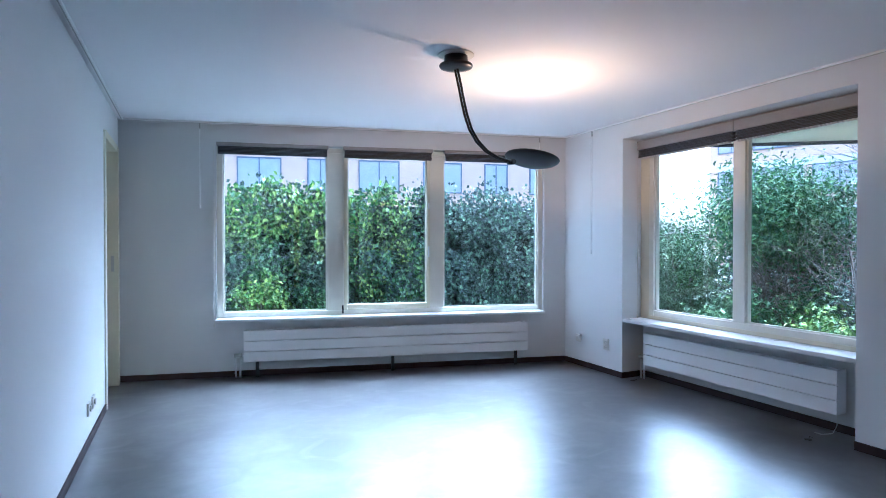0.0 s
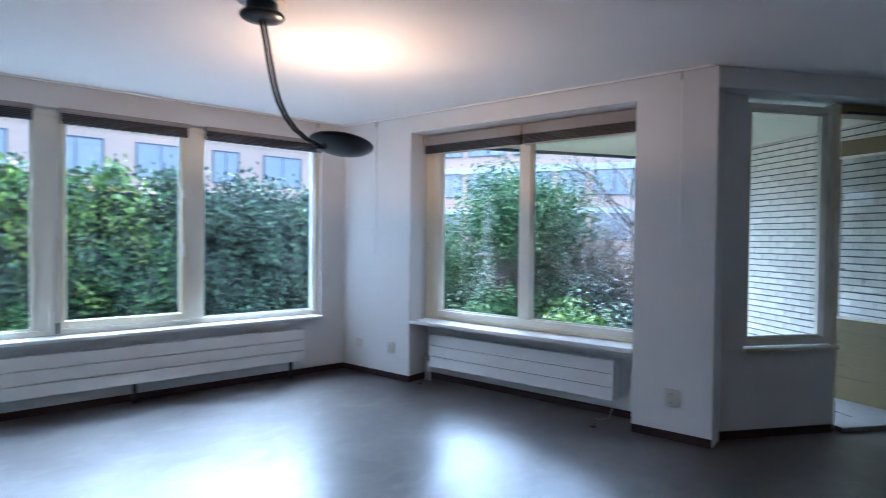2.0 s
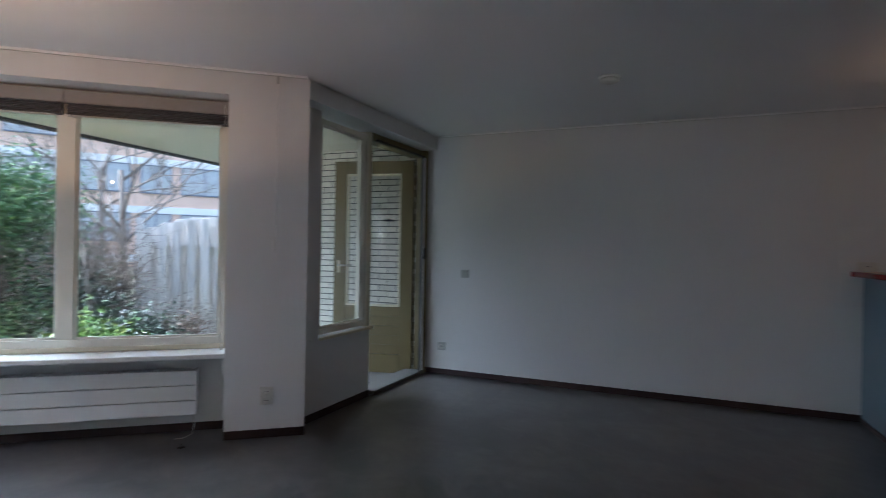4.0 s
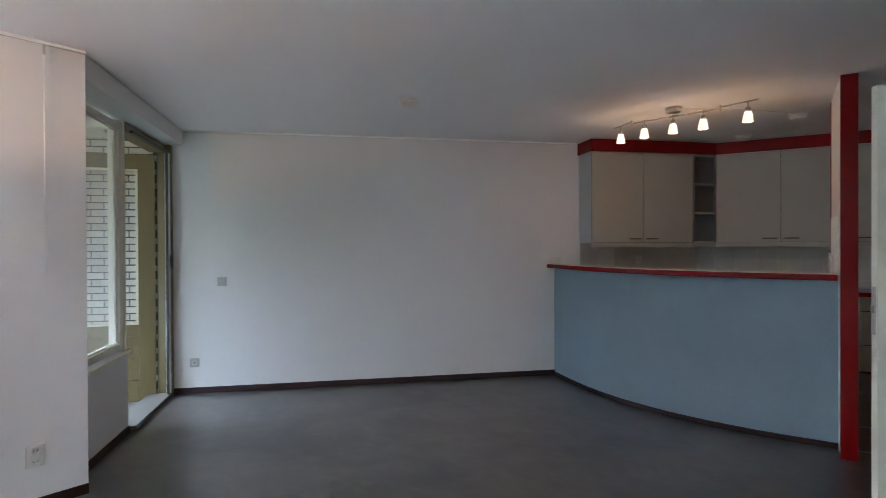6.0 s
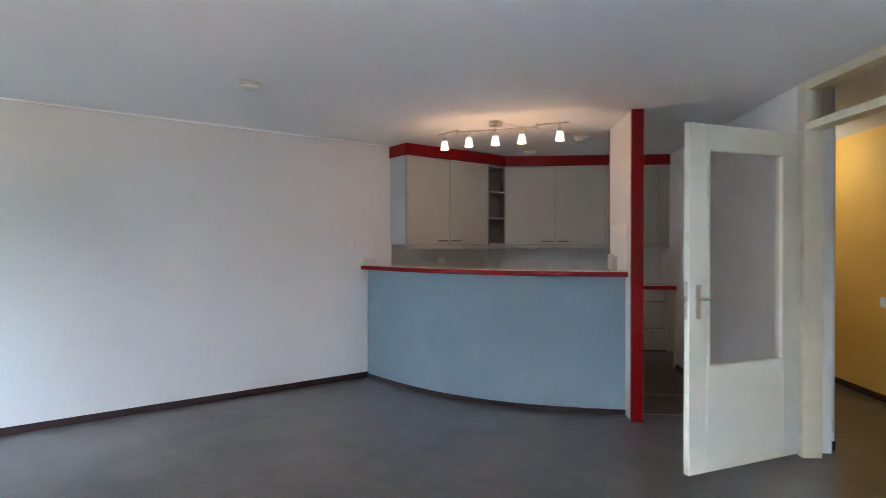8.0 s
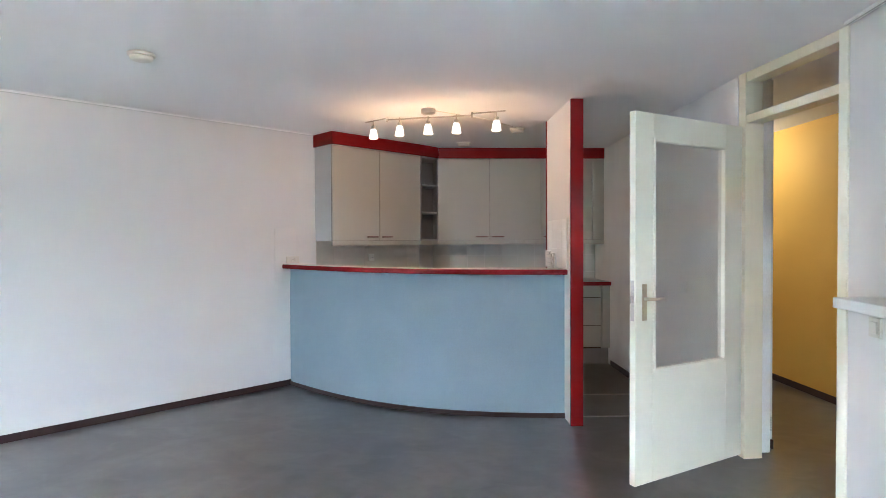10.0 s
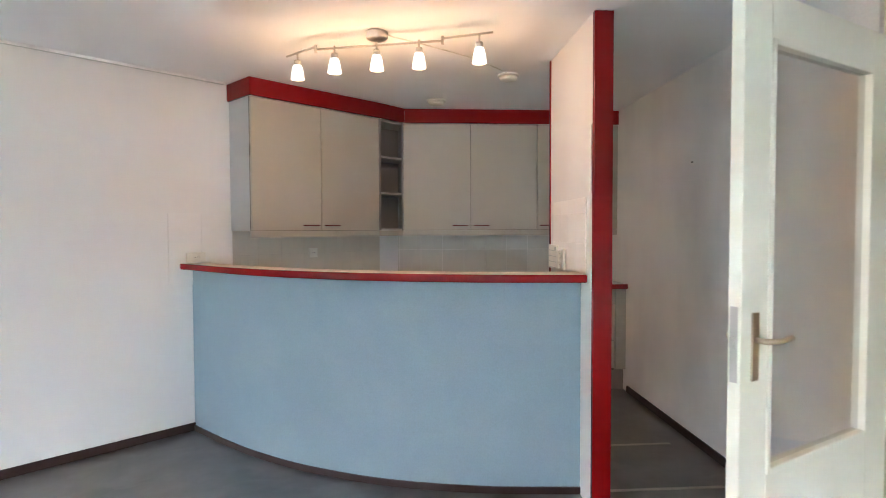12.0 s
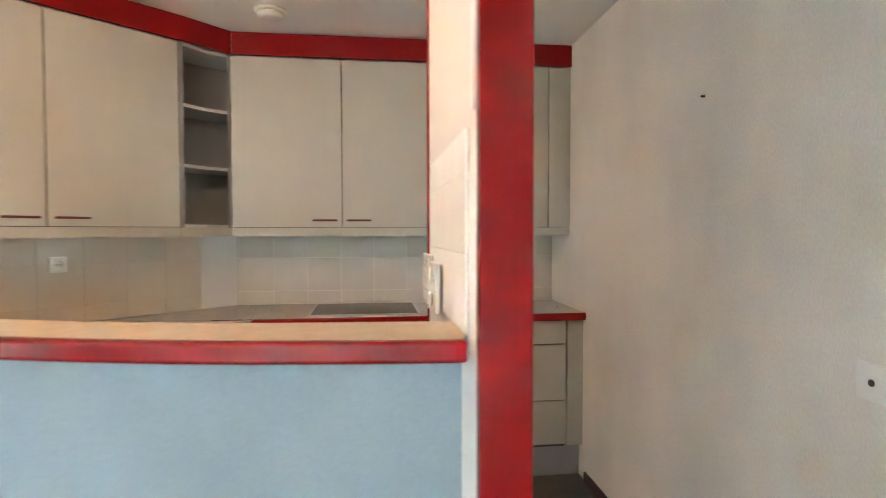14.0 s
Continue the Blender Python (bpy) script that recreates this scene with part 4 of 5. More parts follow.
# ---- small fittings ----
def detector(x, y, r, label, cat="smoke detector"):
    d = thing("smoke_detector", pose(x, y, H), label, cat)
    part("base", lathe([(0, 0), (r, -0.0005), (r, -0.012), (r * 0.96, -0.014), (0, -0.014)], 32), PLASTIC, d)
    part("cover", lathe([(0, -0.0145), (r * 0.8, -0.0145), (r * 0.86, -0.02), (r * 0.8, -0.034), (r * 0.55, -0.040), (0, -0.041)], 32), PLASTIC, d)
    return d


detector(3.08, 0.115, 0.07, "flat round white ceiling detector")
detector(1.49, -2.94, 0.075, "round white ceiling vent valve", "ceiling vent")
detector(0.955, -2.24, 0.07, "round white ceiling detector in kitchen")


ccb = thing("ceiling_cable", pose(0, 0, H), "thin white cable clipped along kitchen ceiling", "cable")
part("wire", tube([(0.97, -2.17, -0.004), (1.18, -1.84, -0.005), (1.42, -1.60, -0.004), (1.63, -1.40, -0.006)], 0.003, 6), PLASTIC, ccb)


def plate(name, f, x, z, w, h, label, cat, kind="socket", material=PLASTIC, n=1):
    """A wall fitting: back box, frame and insert."""
    s = thing(name, f @ pose(x, 0, z), label, cat)
    for k in range(n):
        zc = (k - (n - 1) / 2) * h * 0.98
        rounded(part("plate", boxes((-w / 2, w / 2, -0.013, -0.0002, zc - h / 2, zc + h / 2)), material, s), 0.003)
        if kind == "socket":
            ins = lathe([(0.0, -0.001), (0.016, -0.001), (0.0205, 0.009), (0.0225, 0.0095), (0.0225, 0.006)], 24)
            part("well", ins, PLASTIC, s, "round recessed socket well", pose(0, -0.0135, zc, 90))
            part("pin_hole", boxes((-0.011, -0.006, -0.0155, -0.0145, zc - 0.003, zc + 0.003), (0.006, 0.011, -0.0155, -0.0145, zc - 0.003, zc + 0.003)), DARK, s, "dark pin holes")
        elif kind == "switch":
            rounded(part("rocker", boxes((-w * 0.3, w * 0.3, -0.020, -0.0135, zc - h * 0.3, zc + h * 0.3)), material, s), 0.003)
        elif kind == "aerial":
            part("hole", tube([(0, -0.0132, zc), (0, -0.0155, zc)], 0.008, 14), DARK, s, "black aerial hole")
    return s


plate("wall_socket", FB, 0.234, 0.285, 0.075, 0.075, "single blank white wall plate", "socket", "switch")
plate("wall_socket", FB, 0.658, 0.283, 0.078, 0.055, "white double wall socket", "socket", n=2)
plate("wall_socket", FB, 3.168, 0.276, 0.085, 0.058, "white double wall socket on pillar", "socket", n=2)
plate("wall_socket", FD, 0.277, 0.283, 0.08, 0.08, "pale grey wall socket above skirting", "socket", material=GREY_PLASTIC)
plate("light_switch", FD, 0.517, 1.022, 0.08, 0.08, "pale grey light switch on long wall", "switch", "switch", material=GREY_PLASTIC)
plate("wall_socket", FG, 4.40, 0.232, 0.08, 0.08, "white single wall socket", "socket")
plate("wall_socket", FG, 4.58, 0.232, 0.08, 0.08, "white single wall socket", "socket")
plate("aerial_socket", FE, 2.385, 1.006, 0.085, 0.085, "white aerial socket with black hole", "socket", "aerial", material=WHITE_METAL)
plate("light_switch", FG, 0.225, 0.975, 0.08, 0.09, "grey-white wall switch below shelf", "switch", "switch")
PS = FP @ pose(0, 0.0105, 0, 0, 0, 180)
dsk = plate("wall_socket", PS, -0.48, 1.205, 0.105, 0.062, "white surface double socket on tiled partition", "socket", n=2)
rounded(part("back_box", boxes((-0.05, 0.05, -0.0095, 0.0, -0.06, 0.06)), PLASTIC, dsk), 0.002)
vp = thing("control_panel", PS @ pose(-0.67, 0, 1.21), "flat beige control panel with dark slots", "control panel")
rounded(part("plate", boxes((-0.10, 0.10, -0.008, -0.0002, -0.07, 0.07)), PLASTIC, vp), 0.003)
for i in range(4):
    part("slot", boxes((-0.075, 0.08 - 0.01 * (i % 2), -0.0105, -0.0085, 0.035 - i * 0.033, 0.039 - i * 0.033)), GREY_PLASTIC, vp, "grey slot")
part("knob", boxes((0.06, 0.085, -0.016, -0.0085, 0.043, 0.06), bevel=0.002), GREY_PLASTIC, vp, "small grey knob")
plate("wall_socket", FD @ pose(0, -0.010, 0), S0 + 0.95, 1.19, 0.075, 0.075, "cream wall socket below cabinet", "socket")
plate("wall_socket", FD @ pose(0, -0.010, 0), S0 + 0.02, 1.19, 0.13, 0.065, "beige socket lying on the bar end", "socket")
sc = thing("wall_screw", FE @ pose(1.70, 0, 1.797), "small dark screw sticking out of wall", "screw")
part("screw", tube([(0, -0.012, 0), (0, 0.0, 0)], 0.004, 10), DARK, sc)

# strip and latch on the post
ps = thing("metal_strip", FP @ pose(0.0, 0.003, 1.55), "thin metal hinge strip on the post side", "metal strip")
part("strip", boxes((0.03, 0.05, -0.002, 0.002, 0.0, 0.32)), WHITE_METAL, ps)

# intercom and shelf on the west wall
ic = thing("intercom", FG @ pose(0.445, 0, 1.44), "grey wall intercom with handset and coiled cord", "intercom")
rounded(part("body", boxes((-0.055, 0.055, -0.05, -0.0002, -0.10, 0.10)), GREY_PLASTIC, ic), 0.006)
rounded(part("handset", boxes((0.06, 0.105, -0.07, -0.015, -0.105, 0.105)), PLASTIC, ic, "pale handset"), 0.012, 3)
part("cradle", boxes((0.055, 0.06, -0.045, -0.005, -0.09, 0.09)), GREY_PLASTIC, ic)
for i in range(7):
    part("speaker_slot", boxes((0.02, 0.045, -0.0515, -0.0495, 0.045 + i * 0.006, 0.048 + i * 0.006)), DARK, ic)
part("button", boxes((0.01, 0.035, -0.054, -0.0495, -0.075, -0.05), bevel=0.002), RED_INK, ic, "small red button")
coil = [(0.05 + 0.022 * math.cos(i * 0.9) + 0.0015 * i * 0.3, -0.03 + 0.018 * math.sin(i * 0.9), -0.11 - 0.075 * math.sin(math.pi * i / 60)) for i in range(61)]
part("cord", tube(coil, 0.0045, 6), DARK, ic, "coiled black cord")
ws = thing("wall_shelf", FG @ pose(0, 0, 0), "thick white painted wall shelf", "shelf")
rounded(part("board", boxes((0.32, 1.25, -0.24, -0.0005, 1.075, 1.120)), WHITE_METAL, ws), 0.004)
rounded(part("front_strip", boxes((0.72, 1.25, -0.268, -0.241, 1.078, 1.118)), WHITE_METAL, ws), 0.003)


# floor outlets and a loose cable by the niche
for x, y in ((3.817, 4.388), (3.716, 2.714)):
    fo = thing("floor_outlet", pose(x, y, 0.0), "small dark round cable outlet in floor", "floor outlet")
    part("cap", lathe([(0, 0.004), (0.02, 0.004), (0.024, 0.0005), (0.024, 0.0)], 20), DARK, fo)
    part("wire", tube([(0.01, 0, 0.005), (0.03, 0.01, 0.012), (0.05, 0.0, 0.004)], 0.002, 6), DARK, fo, "short dark wire end")
cb = thing("loose_cable", FB @ pose(2.70, 0.12, 0), "thin white cable hanging below radiator", "cable")
part("wire", tube([(0, 0.05, 0.15), (0.01, 0.03, 0.07), (0.0, 0.0, 0.02), (-0.05, -0.03, 0.004), (-0.10, -0.03, 0.003)], 0.003, 6), PLASTIC, cb)


# ---- outside ----
def sheet(name, me_pts, faces, material, smooth=False):
    me = bpy.data.meshes.new(name)
    me.from_pydata(me_pts, [], faces)
    me.materials.append(material)
    return me


rng = np.random.default_rng(4)


def leaves(name, centres, normals, size, material, aspect=0.62, droop=0.5, spread=0.9):
    """Folded leaves (two quads each) at the centres, facing roughly along the normals."""
    n = len(centres)
    c = np.asarray(centres)
    nm = np.asarray(normals) + rng.normal(0, spread * 0.5, (n, 3))
    nm /= np.linalg.norm(nm, axis=1)[:, None]
    d = rng.normal(0, 0.6, (n, 3)) + np.array([0, 0, -droop])
    d -= (d * nm).sum(1)[:, None] * nm
    d /= np.linalg.norm(d, axis=1)[:, None]
    s = np.cross(nm, d)
    L = size * rng.uniform(0.6, 1.25, n)[:, None]
    w = L * aspect / 2
    base, tip = c - d * L / 2, c + d * L / 2
    mid = c - d * L * 0.08
    lift = nm * L * 0.10
    a, b = mid + s * w + lift, mid - s * w + lift
    a2, b2 = c + d * L * 0.25 + s * w * 0.62 + lift, c + d * L * 0.25 - s * w * 0.62 + lift
    pts = np.stack([base, a, a2, tip, b2, b], 1).reshape(-1, 3)
    k = np.arange(n) * 6
    quads = np.concatenate([np.stack([k, k + 1, k + 2, k + 3], 1), np.stack([k, k + 3, k + 4, k + 5], 1)])
    return sheet(name, pts.tolist(), quads.tolist(), material)


def shrub(name, x, y, z0, rx, ry, rz, n, size, material, label, category="shrub", stems=9, seed=1, holes=0.35, bark=BARK, aspect=0.5, z_base=-0.05):
    """A bush: forked stems and clumps of leaves with gaps and an uneven outline."""
    r = np.random.default_rng(seed)
    t = thing(name, pose(x, y, z_base), label, category)
    bm = bmesh.new()
    clumps = []
    for i in range(stems):
        a = r.uniform(0, 2 * math.pi)
        top = Vector((math.cos(a) * rx * r.uniform(0.2, 0.85), math.sin(a) * ry * r.uniform(0.2, 0.85), z0 - z_base + rz * r.uniform(0.2, 1.0)))
        base = Vector((math.cos(a) * 0.1, math.sin(a) * 0.1, 0))
        m1 = base.lerp(top, 0.4) + Vector((r.normal(0, 0.06), r.normal(0, 0.06), 0.1))
        tube([base, m1, top], 0.018, 6, bm, 0.005)
        for k in range(4):
            q = m1.lerp(top, r.uniform(0.1, 0.95))
            e = q + Vector((r.normal(0, rx * 0.32), r.normal(0, ry * 0.32), r.uniform(0.0, rz * 0.35)))
            tube([q, q.lerp(e, 0.5) + Vector((0, 0, 0.03)), e], 0.007, 5, bm, 0.002)
            clumps.append(e)
    part("stems", bm, bark, t)
    n = int(n * 1.45)
    nc = max(14, n // 60)
    while len(clumps) < nc:
        v = r.normal(0, 1, 3)
        v /= np.linalg.norm(v)
        rad = r.uniform(0.35, 1.0) ** 0.5
        clumps.append(Vector((v[0] * rx * rad, v[1] * ry * rad, z0 - z_base + rz * 0.5 + v[2] * rz * 0.52 * rad)))
    cl = np.array([tuple(c) for c in clumps])
    idx = r.integers(0, len(cl), n)
    sc = np.array([rx, ry, rz]).min() * 0.26 + 0.03
    pts = cl[idx] + r.normal(0, sc, (n, 3)) * np.array([1, 1, 0.85])
    pts[:, 2] = np.maximum(pts[:, 2], 0.03)
    nm = pts - np.array([0, 0, z0 - z_base + rz * 0.3])
    nm = nm / (np.linalg.norm(nm, axis=1)[:, None] + 1e-6) + np.array([0, 0, 0.6])
    o = new("foliage", leaves("foliage", pts, nm, size * 0.8, material, aspect * 1.25, 0.3, 2.4))
    o.parent = t
    return t


# ground
ground = setting("ground", prism([(-400, -400), (400, -400), (400, 400), (-400, 400)], -0.30, -0.12), SOIL, "damp dark garden soil", "ground")

# ivy hedge on a mesh fence beyond window A
hv = thing("ivy_hedge", FA @ pose(0, 0, -0.12), "dense dark green ivy hedge with glossy leaves", "hedge", "", "stuff")
K = 760
kx, kz = rng.uniform(-1.2, 5.2, K), rng.uniform(0.05, 2.02, K)
ky = 1.30 - 0.10 * np.sin(kx * 2.3) * np.sin(kz * 2.1 + 1) - rng.uniform(0, 0.34, K)


def hedge_top(x):
    return 2.02 + 0.10 * np.sin(x * 2.1 + 0.5) + 0.07 * np.sin(x * 5.3) + np.where(x > 3.3, -0.10, 0.0)


def hedge_leaves(n, size, material, k, sx, sz, aspect, lift=0.0):
    """Leaves hung in clumps over the hedge face, drooping from their stems."""
    x = kx[k] + rng.normal(0, sx, n)
    z = np.clip(kz[k] + rng.normal(0, sz, n), 0.02, None)
    z = np.minimum(z, hedge_top(x) + rng.normal(0.0, 0.06, n)) + lift * rng.uniform(0, 1, n)
    y = ky[k] + rng.normal(0, 0.035, n) + 0.04 * np.abs(x - kx[k]) / sx - lift * 0.2
    ob = new("foliage", leaves("foliage", np.stack([x, y, z], 1), np.tile([0.0, -1.0, 0.25], (n, 1)), size, material, aspect, 0.9, 0.75))
    ob.parent = hv


# upper clumps brighter, lower ones darker: light and shade put in leaf colour
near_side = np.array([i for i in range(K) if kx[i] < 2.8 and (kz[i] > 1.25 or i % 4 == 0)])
right_or_shaded = np.array([i for i in range(K) if kx[i] >= 2.8 or (kz[i] <= 1.3 and i % 4)])
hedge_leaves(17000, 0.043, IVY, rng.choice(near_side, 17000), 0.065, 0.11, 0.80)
hedge_leaves(36000, 0.044, IVY_DARK, rng.choice(right_or_shaded, 36000), 0.065, 0.11, 0.80)
laurel = np.array([i for i in range(K) if (abs(kx[i] - 1.15) < 0.45 or abs(kx[i] - 2.6) < 0.55) and kz[i] > 0.5 and i % 3 == 0])
hedge_leaves(3600, 0.062, LAUREL, rng.choice(laurel, 3600), 0.08, 0.14, 0.5)
crest = np.array([i for i in range(K) if kz[i] > 1.5])
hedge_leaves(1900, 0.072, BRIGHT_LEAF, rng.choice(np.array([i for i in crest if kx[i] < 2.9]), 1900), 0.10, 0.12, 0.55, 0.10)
hedge_leaves(1300, 0.055, IVY_DARK, rng.choice(crest, 1300), 0.10, 0.08, 0.7, 0.16)
# near-black slab: the shade in the leaf gaps is put into its colour
part("core", boxes((-1.2, 5.3, 1.40, 1.48, 0, 1.85)), mat("hedge_gap_shade", (0.012, 0.018, 0.010), 0.95, vary=0.3, scale=8, grain=30, bump=0.5, depth=0.03), hv, "near-black slab for shade between leaves")
shrub("shrub", *plan(FA, 1.15, 0.75), 0.1, 0.28, 0.2, 0.75, 700, 0.07, BRIGHT_LEAF, "low bright green shrub before the hedge", seed=3, stems=6)
shrub("shrub", *plan(FA, 1.75, 0.85), 0.1, 0.22, 0.2, 0.55, 450, 0.07, LAUREL, "low green shrub before the hedge", seed=5, stems=5)

# garden beyond window B
G1, G2 = "large rounded green garden shrub", "low glossy green shrub"
TW = "brown twiggy winter shrub"
# big shrub behind the mullion, tall hedge plants to its side
shrub("shrub", 7.45, 5.45, 1.12, 0.95, 0.75, 1.0, 12500, 0.088, LAUREL, G1, seed=13, stems=26, aspect=0.36)
shrub("shrub", 5.75, 6.75, 0.1, 0.6, 0.6, 1.55, 8500, 0.085, LAUREL, "tall green bamboo-like shrub", seed=11, stems=14, aspect=0.28)
shrub("shrub", 6.2, 6.05, 0.1, 0.55, 0.45, 1.2, 6000, 0.07, PALE_LEAF, "loose grey-green garden shrub", seed=12, stems=14, aspect=0.35)
# brown twigs below and beside
shrub("shrub", 6.85, 5.15, 0.10, 0.80, 0.5, 0.9, 2600, 0.05, DRY_LEAF, TW, seed=14, stems=80, aspect=0.25)
shrub("shrub", 7.6, 4.15, 0.1, 0.65, 0.5, 1.15, 1900, 0.05, DRY_LEAF, TW, seed=15, stems=50, aspect=0.25)
shrub("shrub", 8.4, 4.75, 0.1, 0.9, 0.7, 1.6, 2200, 0.05, DRY_LEAF, "pale brown twiggy bush", seed=16, stems=56, aspect=0.25)
shrub("shrub", 7.25, 4.45, 0.0, 0.5, 0.45, 0.8, 1700, 0.07, IVY_DARK, "dark blue-green garden shrub", seed=26, stems=10, aspect=0.45)
# low mounds along the bed
shrub("shrub", 6.05, 5.02, -0.08, 0.46, 0.38, 0.60, 2600, 0.075, LAUREL, G2, seed=17, stems=8, aspect=0.45)
shrub("shrub", 7.0, 4.78, 0.42, 0.34, 0.28, 0.34, 900, 0.08, LAUREL, G2, seed=27, stems=8, aspect=0.45)
shrub("shrub", 6.7, 3.75, -0.08, 0.5, 0.45, 0.55, 1700, 0.07, IVY_DARK, "low dark green shrub", seed=18, stems=8, aspect=0.45)
shrub("shrub", 5.55, 4.15, -0.1, 0.40, 0.30, 0.26, 900, 0.06, DRY_LEAF, "low dry brown plant", seed=19, stems=14, aspect=0.4)
shrub("shrub", 5.80, 3.70, -0.1, 0.38, 0.34, 0.54, 1500, 0.075, BRIGHT_LEAF, "low bright green leafy plant", seed=20, stems=8, aspect=0.5)
shrub("shrub", 6.45, 3.40, -0.1, 0.40, 0.34, 0.36, 900, 0.06, IVY_DARK, "low blue-green leafy plant", seed=28, stems=8, aspect=0.5)
shrub("shrub", 7.3, 3.2, -0.1, 0.5, 0.4, 0.45, 1000, 0.05, DRY_LEAF, "low dry brown plant", seed=29, stems=20, aspect=0.3)
shrub("shrub", 9.6, 6.2, 0.1, 1.1, 1.0, 1.5, 3600, 0.06, DRY_LEAF, "distant brown winter bush", seed=21, stems=40, aspect=0.3)
shrub("shrub", 10.4, 4.9, 0.1, 1.0, 0.9, 1.2, 2600, 0.06, DRY_LEAF, "distant brown winter bush", seed=23, stems=40, aspect=0.3)
shrub("shrub", 5.2, 8.5, 0.2, 0.9, 0.8, 1.5, 4200, 0.09, LAUREL, "distant dark green garden shrub", seed=22, stems=12, aspect=0.35)
shrub("shrub", 7.6, 7.6, 0.1, 1.0, 0.9, 1.2, 3600, 0.09, LAUREL, "distant green garden shrub", seed=24, stems=12, aspect=0.35)
shrub("shrub", 7.9, 5.9, 0.0, 0.8, 0.8, 0.9, 2600, 0.08, IVY_DARK, "low dark green shrub", seed=25, stems=10, aspect=0.4)


def bare_tree(x, y, h, seed, label, girth=0.07):
    r = np.random.default_rng(seed)
    t = thing("tree", pose(x, y, -0.13), label, "tree")
    part("trunk", tube([(0, 0, 0), (0.05, 0.03, h * 0.35), (0.02, 0.08, h * 0.6)], girth, 10, None, girth / 2), BARK, t)
    bm = bmesh.new()

    def grow(p, d, ln, rad, depth):
        q = p + d * ln * 0.5 + Vector((r.normal(0, 0.04), r.normal(0, 0.04), 0)) * ln
        e = p + d * ln
        tube([p, q, e], rad, 5, bm, rad * 0.55)
        if depth:
            for _ in range(3):
                nd = (d + Vector((r.normal(0, 0.5), r.normal(0, 0.5), r.normal(0.1, 0.3)))).normalized()
                grow(p.lerp(e, r.uniform(0.45, 1.0)), nd, ln * r.uniform(0.55, 0.8), rad * 0.55, depth - 1)

    for k in range(6):
        a = k * 1.05 + r.uniform(0, 0.5)
        grow(Vector((0.03, 0.06, h * r.uniform(0.3, 0.6))), Vector((math.cos(a), math.sin(a), r.uniform(0.5, 1.3))).normalized(), h * 0.28, girth * 0.34, 3)
    part("branches", bm, BARK, t)
    return t


bare_tree(9.6, 4.4, 4.2, 31, "bare winter tree with fine twigs")
bare_tree(6.6, 4.02, 2.2, 37, "slim bare grey garden tree with forked stems", 0.020)
bare_tree(11.5, 5.2, 4.5, 33, "bare winter tree with fine twigs")

# wooden fence with arched top
fn = thing("garden_fence", pose(8.93, 3.04, -0.12, 0, 0, 97), "grey weathered slatted fence with arched top", "fence")
for i in range(10):
    hgt = 1.58 + 0.22 * (1 - ((i - 4.5) / 5) ** 2)
    rounded(part("slat", boxes((i * 0.19 - 0.95, i * 0.19 - 0.95 + 0.15, -0.012, 0.010, 0.04, hgt)), FENCE, fn), 0.004)
    rounded(part("slat", boxes((i * 0.19 - 0.87, i * 0.19 - 0.87 + 0.11, 0.072, 0.09, 0.04, hgt - 0.03)), FENCE, fn), 0.004)
for z in (0.35, 1.35):
    part("rail", boxes((-0.95, 0.95, 0.012, 0.07, z, z + 0.07)), FENCE, fn)
for xx in (-1.0, 1.0):
    part("post", boxes((xx - 0.045, xx + 0.045, -0.03, 0.06, 0, 1.75)), FENCE, fn)

# canopy slab over the terrace, brick side wall, paving
cs = thing("terrace_canopy", pose(0, 0, 0), "pale green painted canopy slab over the terrace", "canopy", "", "structure")
part("slab", prism([(4.13, 5.05), (5.28, 4.62), (8.4, 2.45), (8.0, 0.3), plan(FC, 1.5, 0.105), plan(FC, -0.6, 0.105), (4.13, 2.0)], 2.33, 2.50), SOFFIT, cs)
va, vb = Vector((5.28, 4.62)), Vector((8.4, 2.45))
nn = Vector((0.57, 0.82)) * 0.05
part("fascia", prism([tuple(va), tuple(vb), tuple(vb + nn), tuple(va + nn)], 2.30, 2.55), FASCIA, cs, "dark fascia board")
va2 = Vector((4.13, 5.05))
nn2 = Vector((0.35, 0.93)) * 0.05
part("fascia", prism([tuple(va2), tuple(va), tuple(va + nn2), tuple(va2 + nn2)], 2.30, 2.55), FASCIA, cs, "dark fascia board")
pv = thing("terrace_paving", FC, "pale grey terrace paving by the door", "paving", "", "structure")
part("bed", boxes((-0.35, 1.9, 0.12, 3.0, -0.13, -0.085)), MORTAR, pv)
for i in range(3, 9):
    for j in range(7):
        part("paver", boxes((-1.55 + i * 0.405, -1.55 + i * 0.405 + 0.395, 0.13 + j * 0.405, 0.13 + j * 0.405 + 0.395, -0.08, -0.045 - 0.004 * ((i * 3 + j) % 2))), PAVE, pv)

# brick side wall beyond the terrace door: bricks nearest as pieces, joined rest
FW = FD @ pose(-0.12, 0.03, 0, 0, 0, 180)
bwl = thing("brick_wall", FW, "cream facing brick wall with dark recessed joints", "wall", "", "structure")
part("mortar", boxes((-0.2, 2.0, -0.22, -0.010, -0.1, 2.33)), MORTAR, bwl)
bl, bh, jt = 0.21, 0.050, 0.0125
bme = bpy.data.meshes.new("brick")
_b = boxes((0, bl - jt, -0.05, 0.0, 0, bh))
bmesh.ops.recalc_face_normals(_b, faces=_b.faces)
_b.to_mesh(bme)
_b.free()
bme.materials.append(BRICK)
count = 0
joined = bmesh.new()
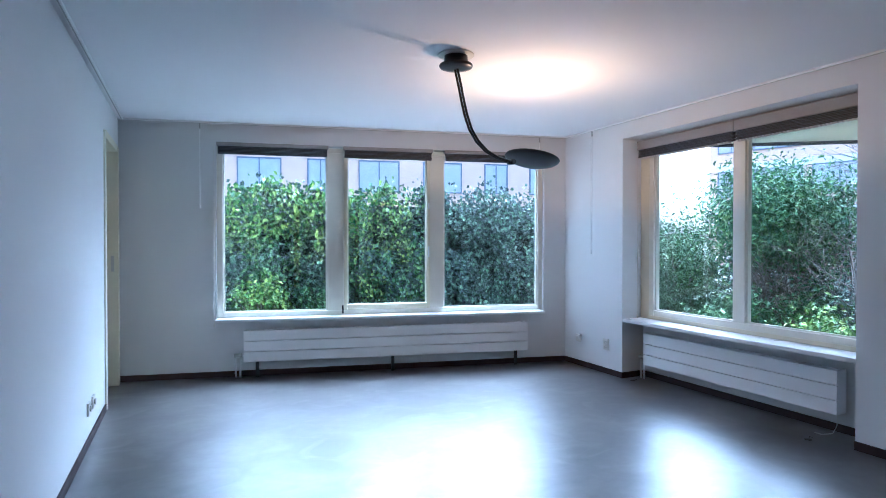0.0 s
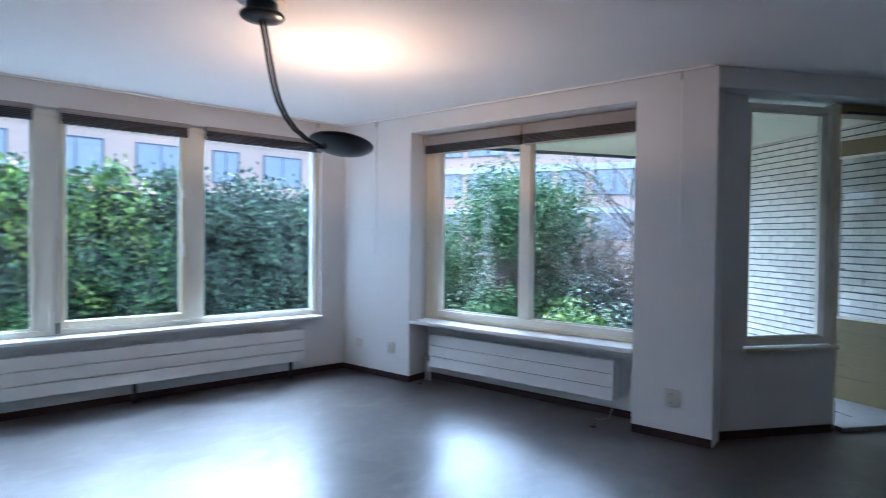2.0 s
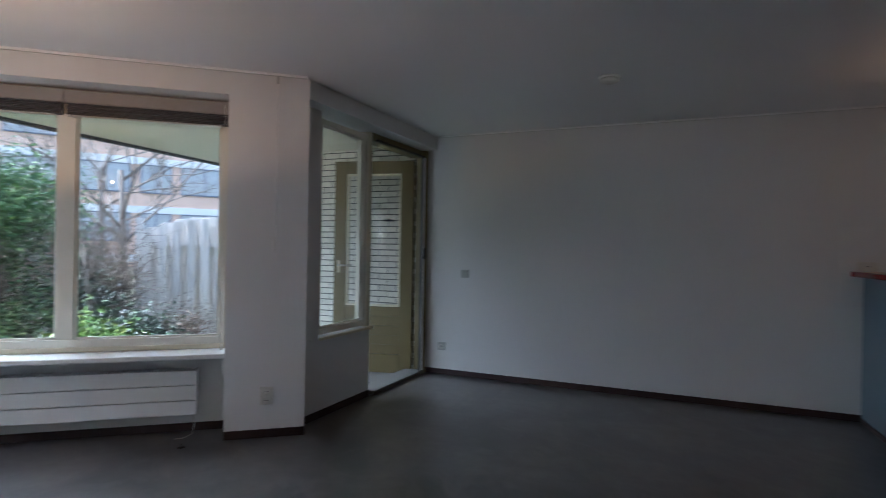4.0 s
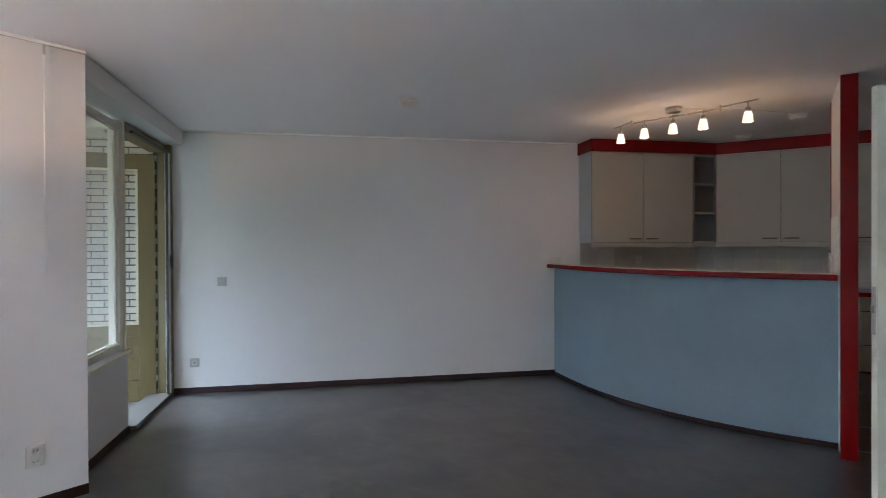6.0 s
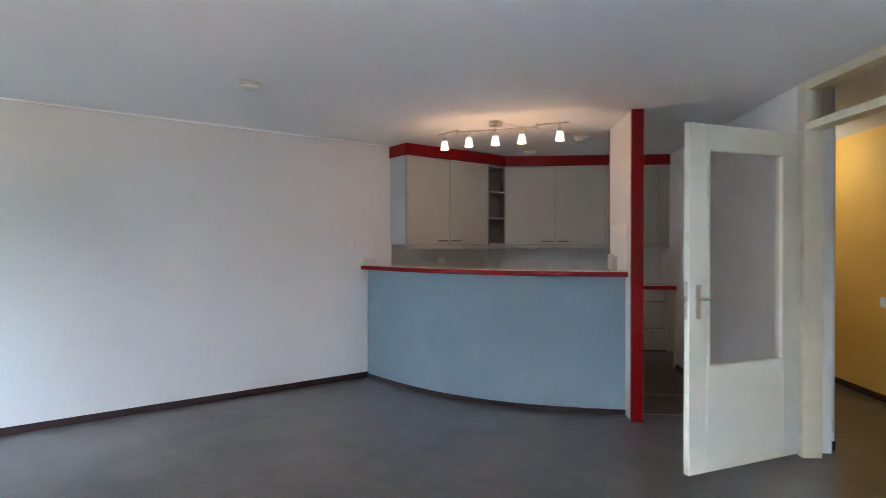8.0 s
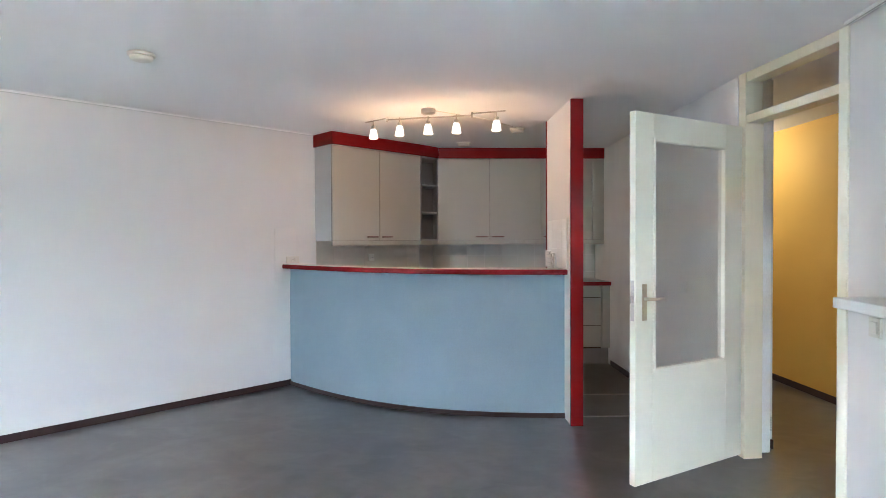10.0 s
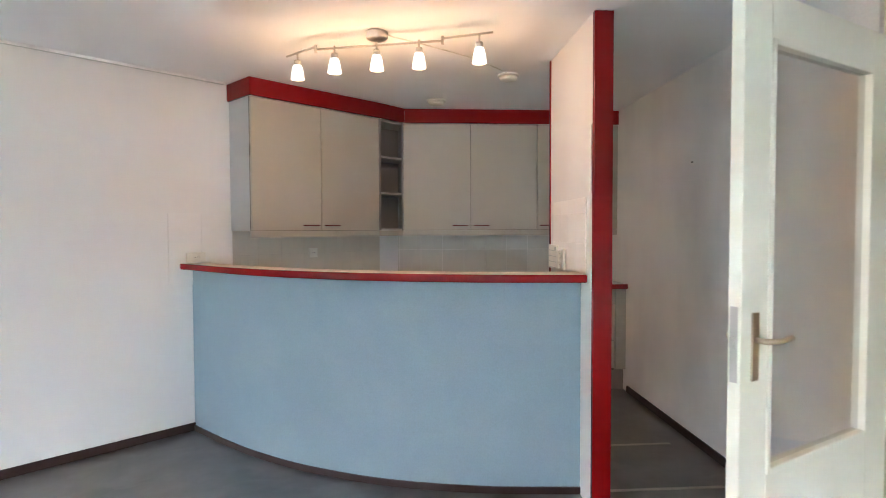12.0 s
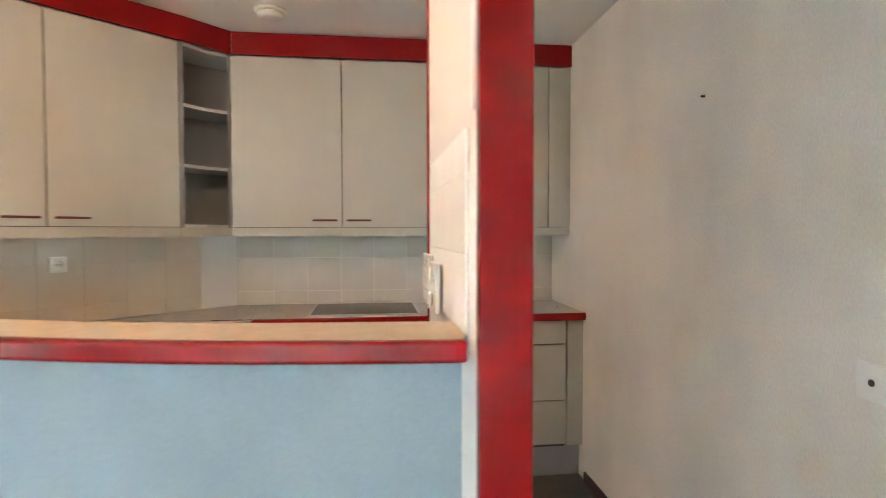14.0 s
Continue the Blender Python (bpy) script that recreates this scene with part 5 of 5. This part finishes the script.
for j in range(int(2.33 / (bh + jt)) + 1):
    for i in range(10):
        x = -0.15 + i * bl + (bl / 2 if j % 2 else 0)
        z = 0.0 + j * (bh + jt)
        if 0.0 < x < 1.9 and count < 300:
            o = new("brick", bme)
            o.parent = bwl
            o.matrix_basis = pose(x, random.uniform(-0.002, 0.002), z)
            count += 1
        else:
            box(joined, x, x + bl - jt, -0.05, 0, z, z + bh)
tagged(part("brick_courses", joined, BRICK, bwl), "", "", "", "stuff")


# far apartment blocks
def block(f, length, floors, z0, fh, win, label, band=True, roof=True, w0=1.0, pitch=2.9, ww=1.9):
    b = thing("apartment_building", f, label, "building")
    top = z0 + floors * fh
    part("wall", boxes((0, length, 0, 8, -0.2, top)), FAR_BRICK, b, "pale orange brick facade")
    part("roof", boxes((-0.2, length + 0.2, -0.25, 8.2, top, top + 0.3)), ROOF, b, "flat roof with dark edge")
    for k in range(floors):
        zb = z0 + k * fh
        if band:
            part("band", boxes((0.01, length - 0.01, -0.06, 0.001, zb - 0.35, zb + 0.05)), FAR_BAND, b, "pale concrete band")
        x = w0
        i = 0
        while x + ww < length - 0.3:
            w = ww if i % 3 else ww * 0.6
            wd = part("window", boxes((x, x + w, -0.03, -0.001, zb + 0.85, zb + 2.35)), FAR_PANE, b, "blue-grey window with pale curtains")
            part("frame", boxes((x - 0.07, x, -0.06, 0.0, zb + 0.78, zb + 2.42), (x + w, x + w + 0.07, -0.06, 0.0, zb + 0.78, zb + 2.42), (x, x + w, -0.06, 0.0, zb + 2.35, zb + 2.42), (x, x + w, -0.07, 0.0, zb + 0.78, zb + 0.85), (x + w / 2 - 0.03, x + w / 2 + 0.03, -0.055, 0.0, zb + 0.85, zb + 2.35)), FAR_FRAME, wd)
            x += w + (pitch - ww)
            i += 1
    return b


block(FA @ pose(-9, 24, 0), 29, 2, 0.1, 3.05, None, "pale brick apartment block behind the hedge", band=False, w0=0.9, pitch=3.4, ww=2.0)
block(pose(30.7, 26.1, 0, 0, 0, -74), 48, 3, 0.55, 2.75, None, "pale brick apartment block beyond the garden", w0=0.6, pitch=3.1, ww=2.5)

# assumed hall lamp, added out of sight to brighten the hall
hlmp = thing("hall_fill_lamp", pose(-0.95, -2.7, H), "added unseen round opal lamp lighting the hall", "ceiling lamp")
part("base", lathe([(0, 0), (0.12, -0.0005), (0.12, -0.02), (0, -0.021)], 28), PLASTIC, hlmp)
part("globe", lathe([(0, -0.0215), (0.11, -0.022), (0.125, -0.05), (0.10, -0.085), (0.05, -0.10), (0, -0.102)], 28), SPOT_GLASS, hlmp, "lit opal glass globe of the added lamp")
hk = new("hall_fill_light", bpy.data.lights.new("hall_fill_light", "POINT"))
hk.data.energy, hk.data.color, hk.data.shadow_soft_size = HALL, (1.0, 0.80, 0.55), 0.1
hk.location = (-0.95, -2.7, H - 0.2)
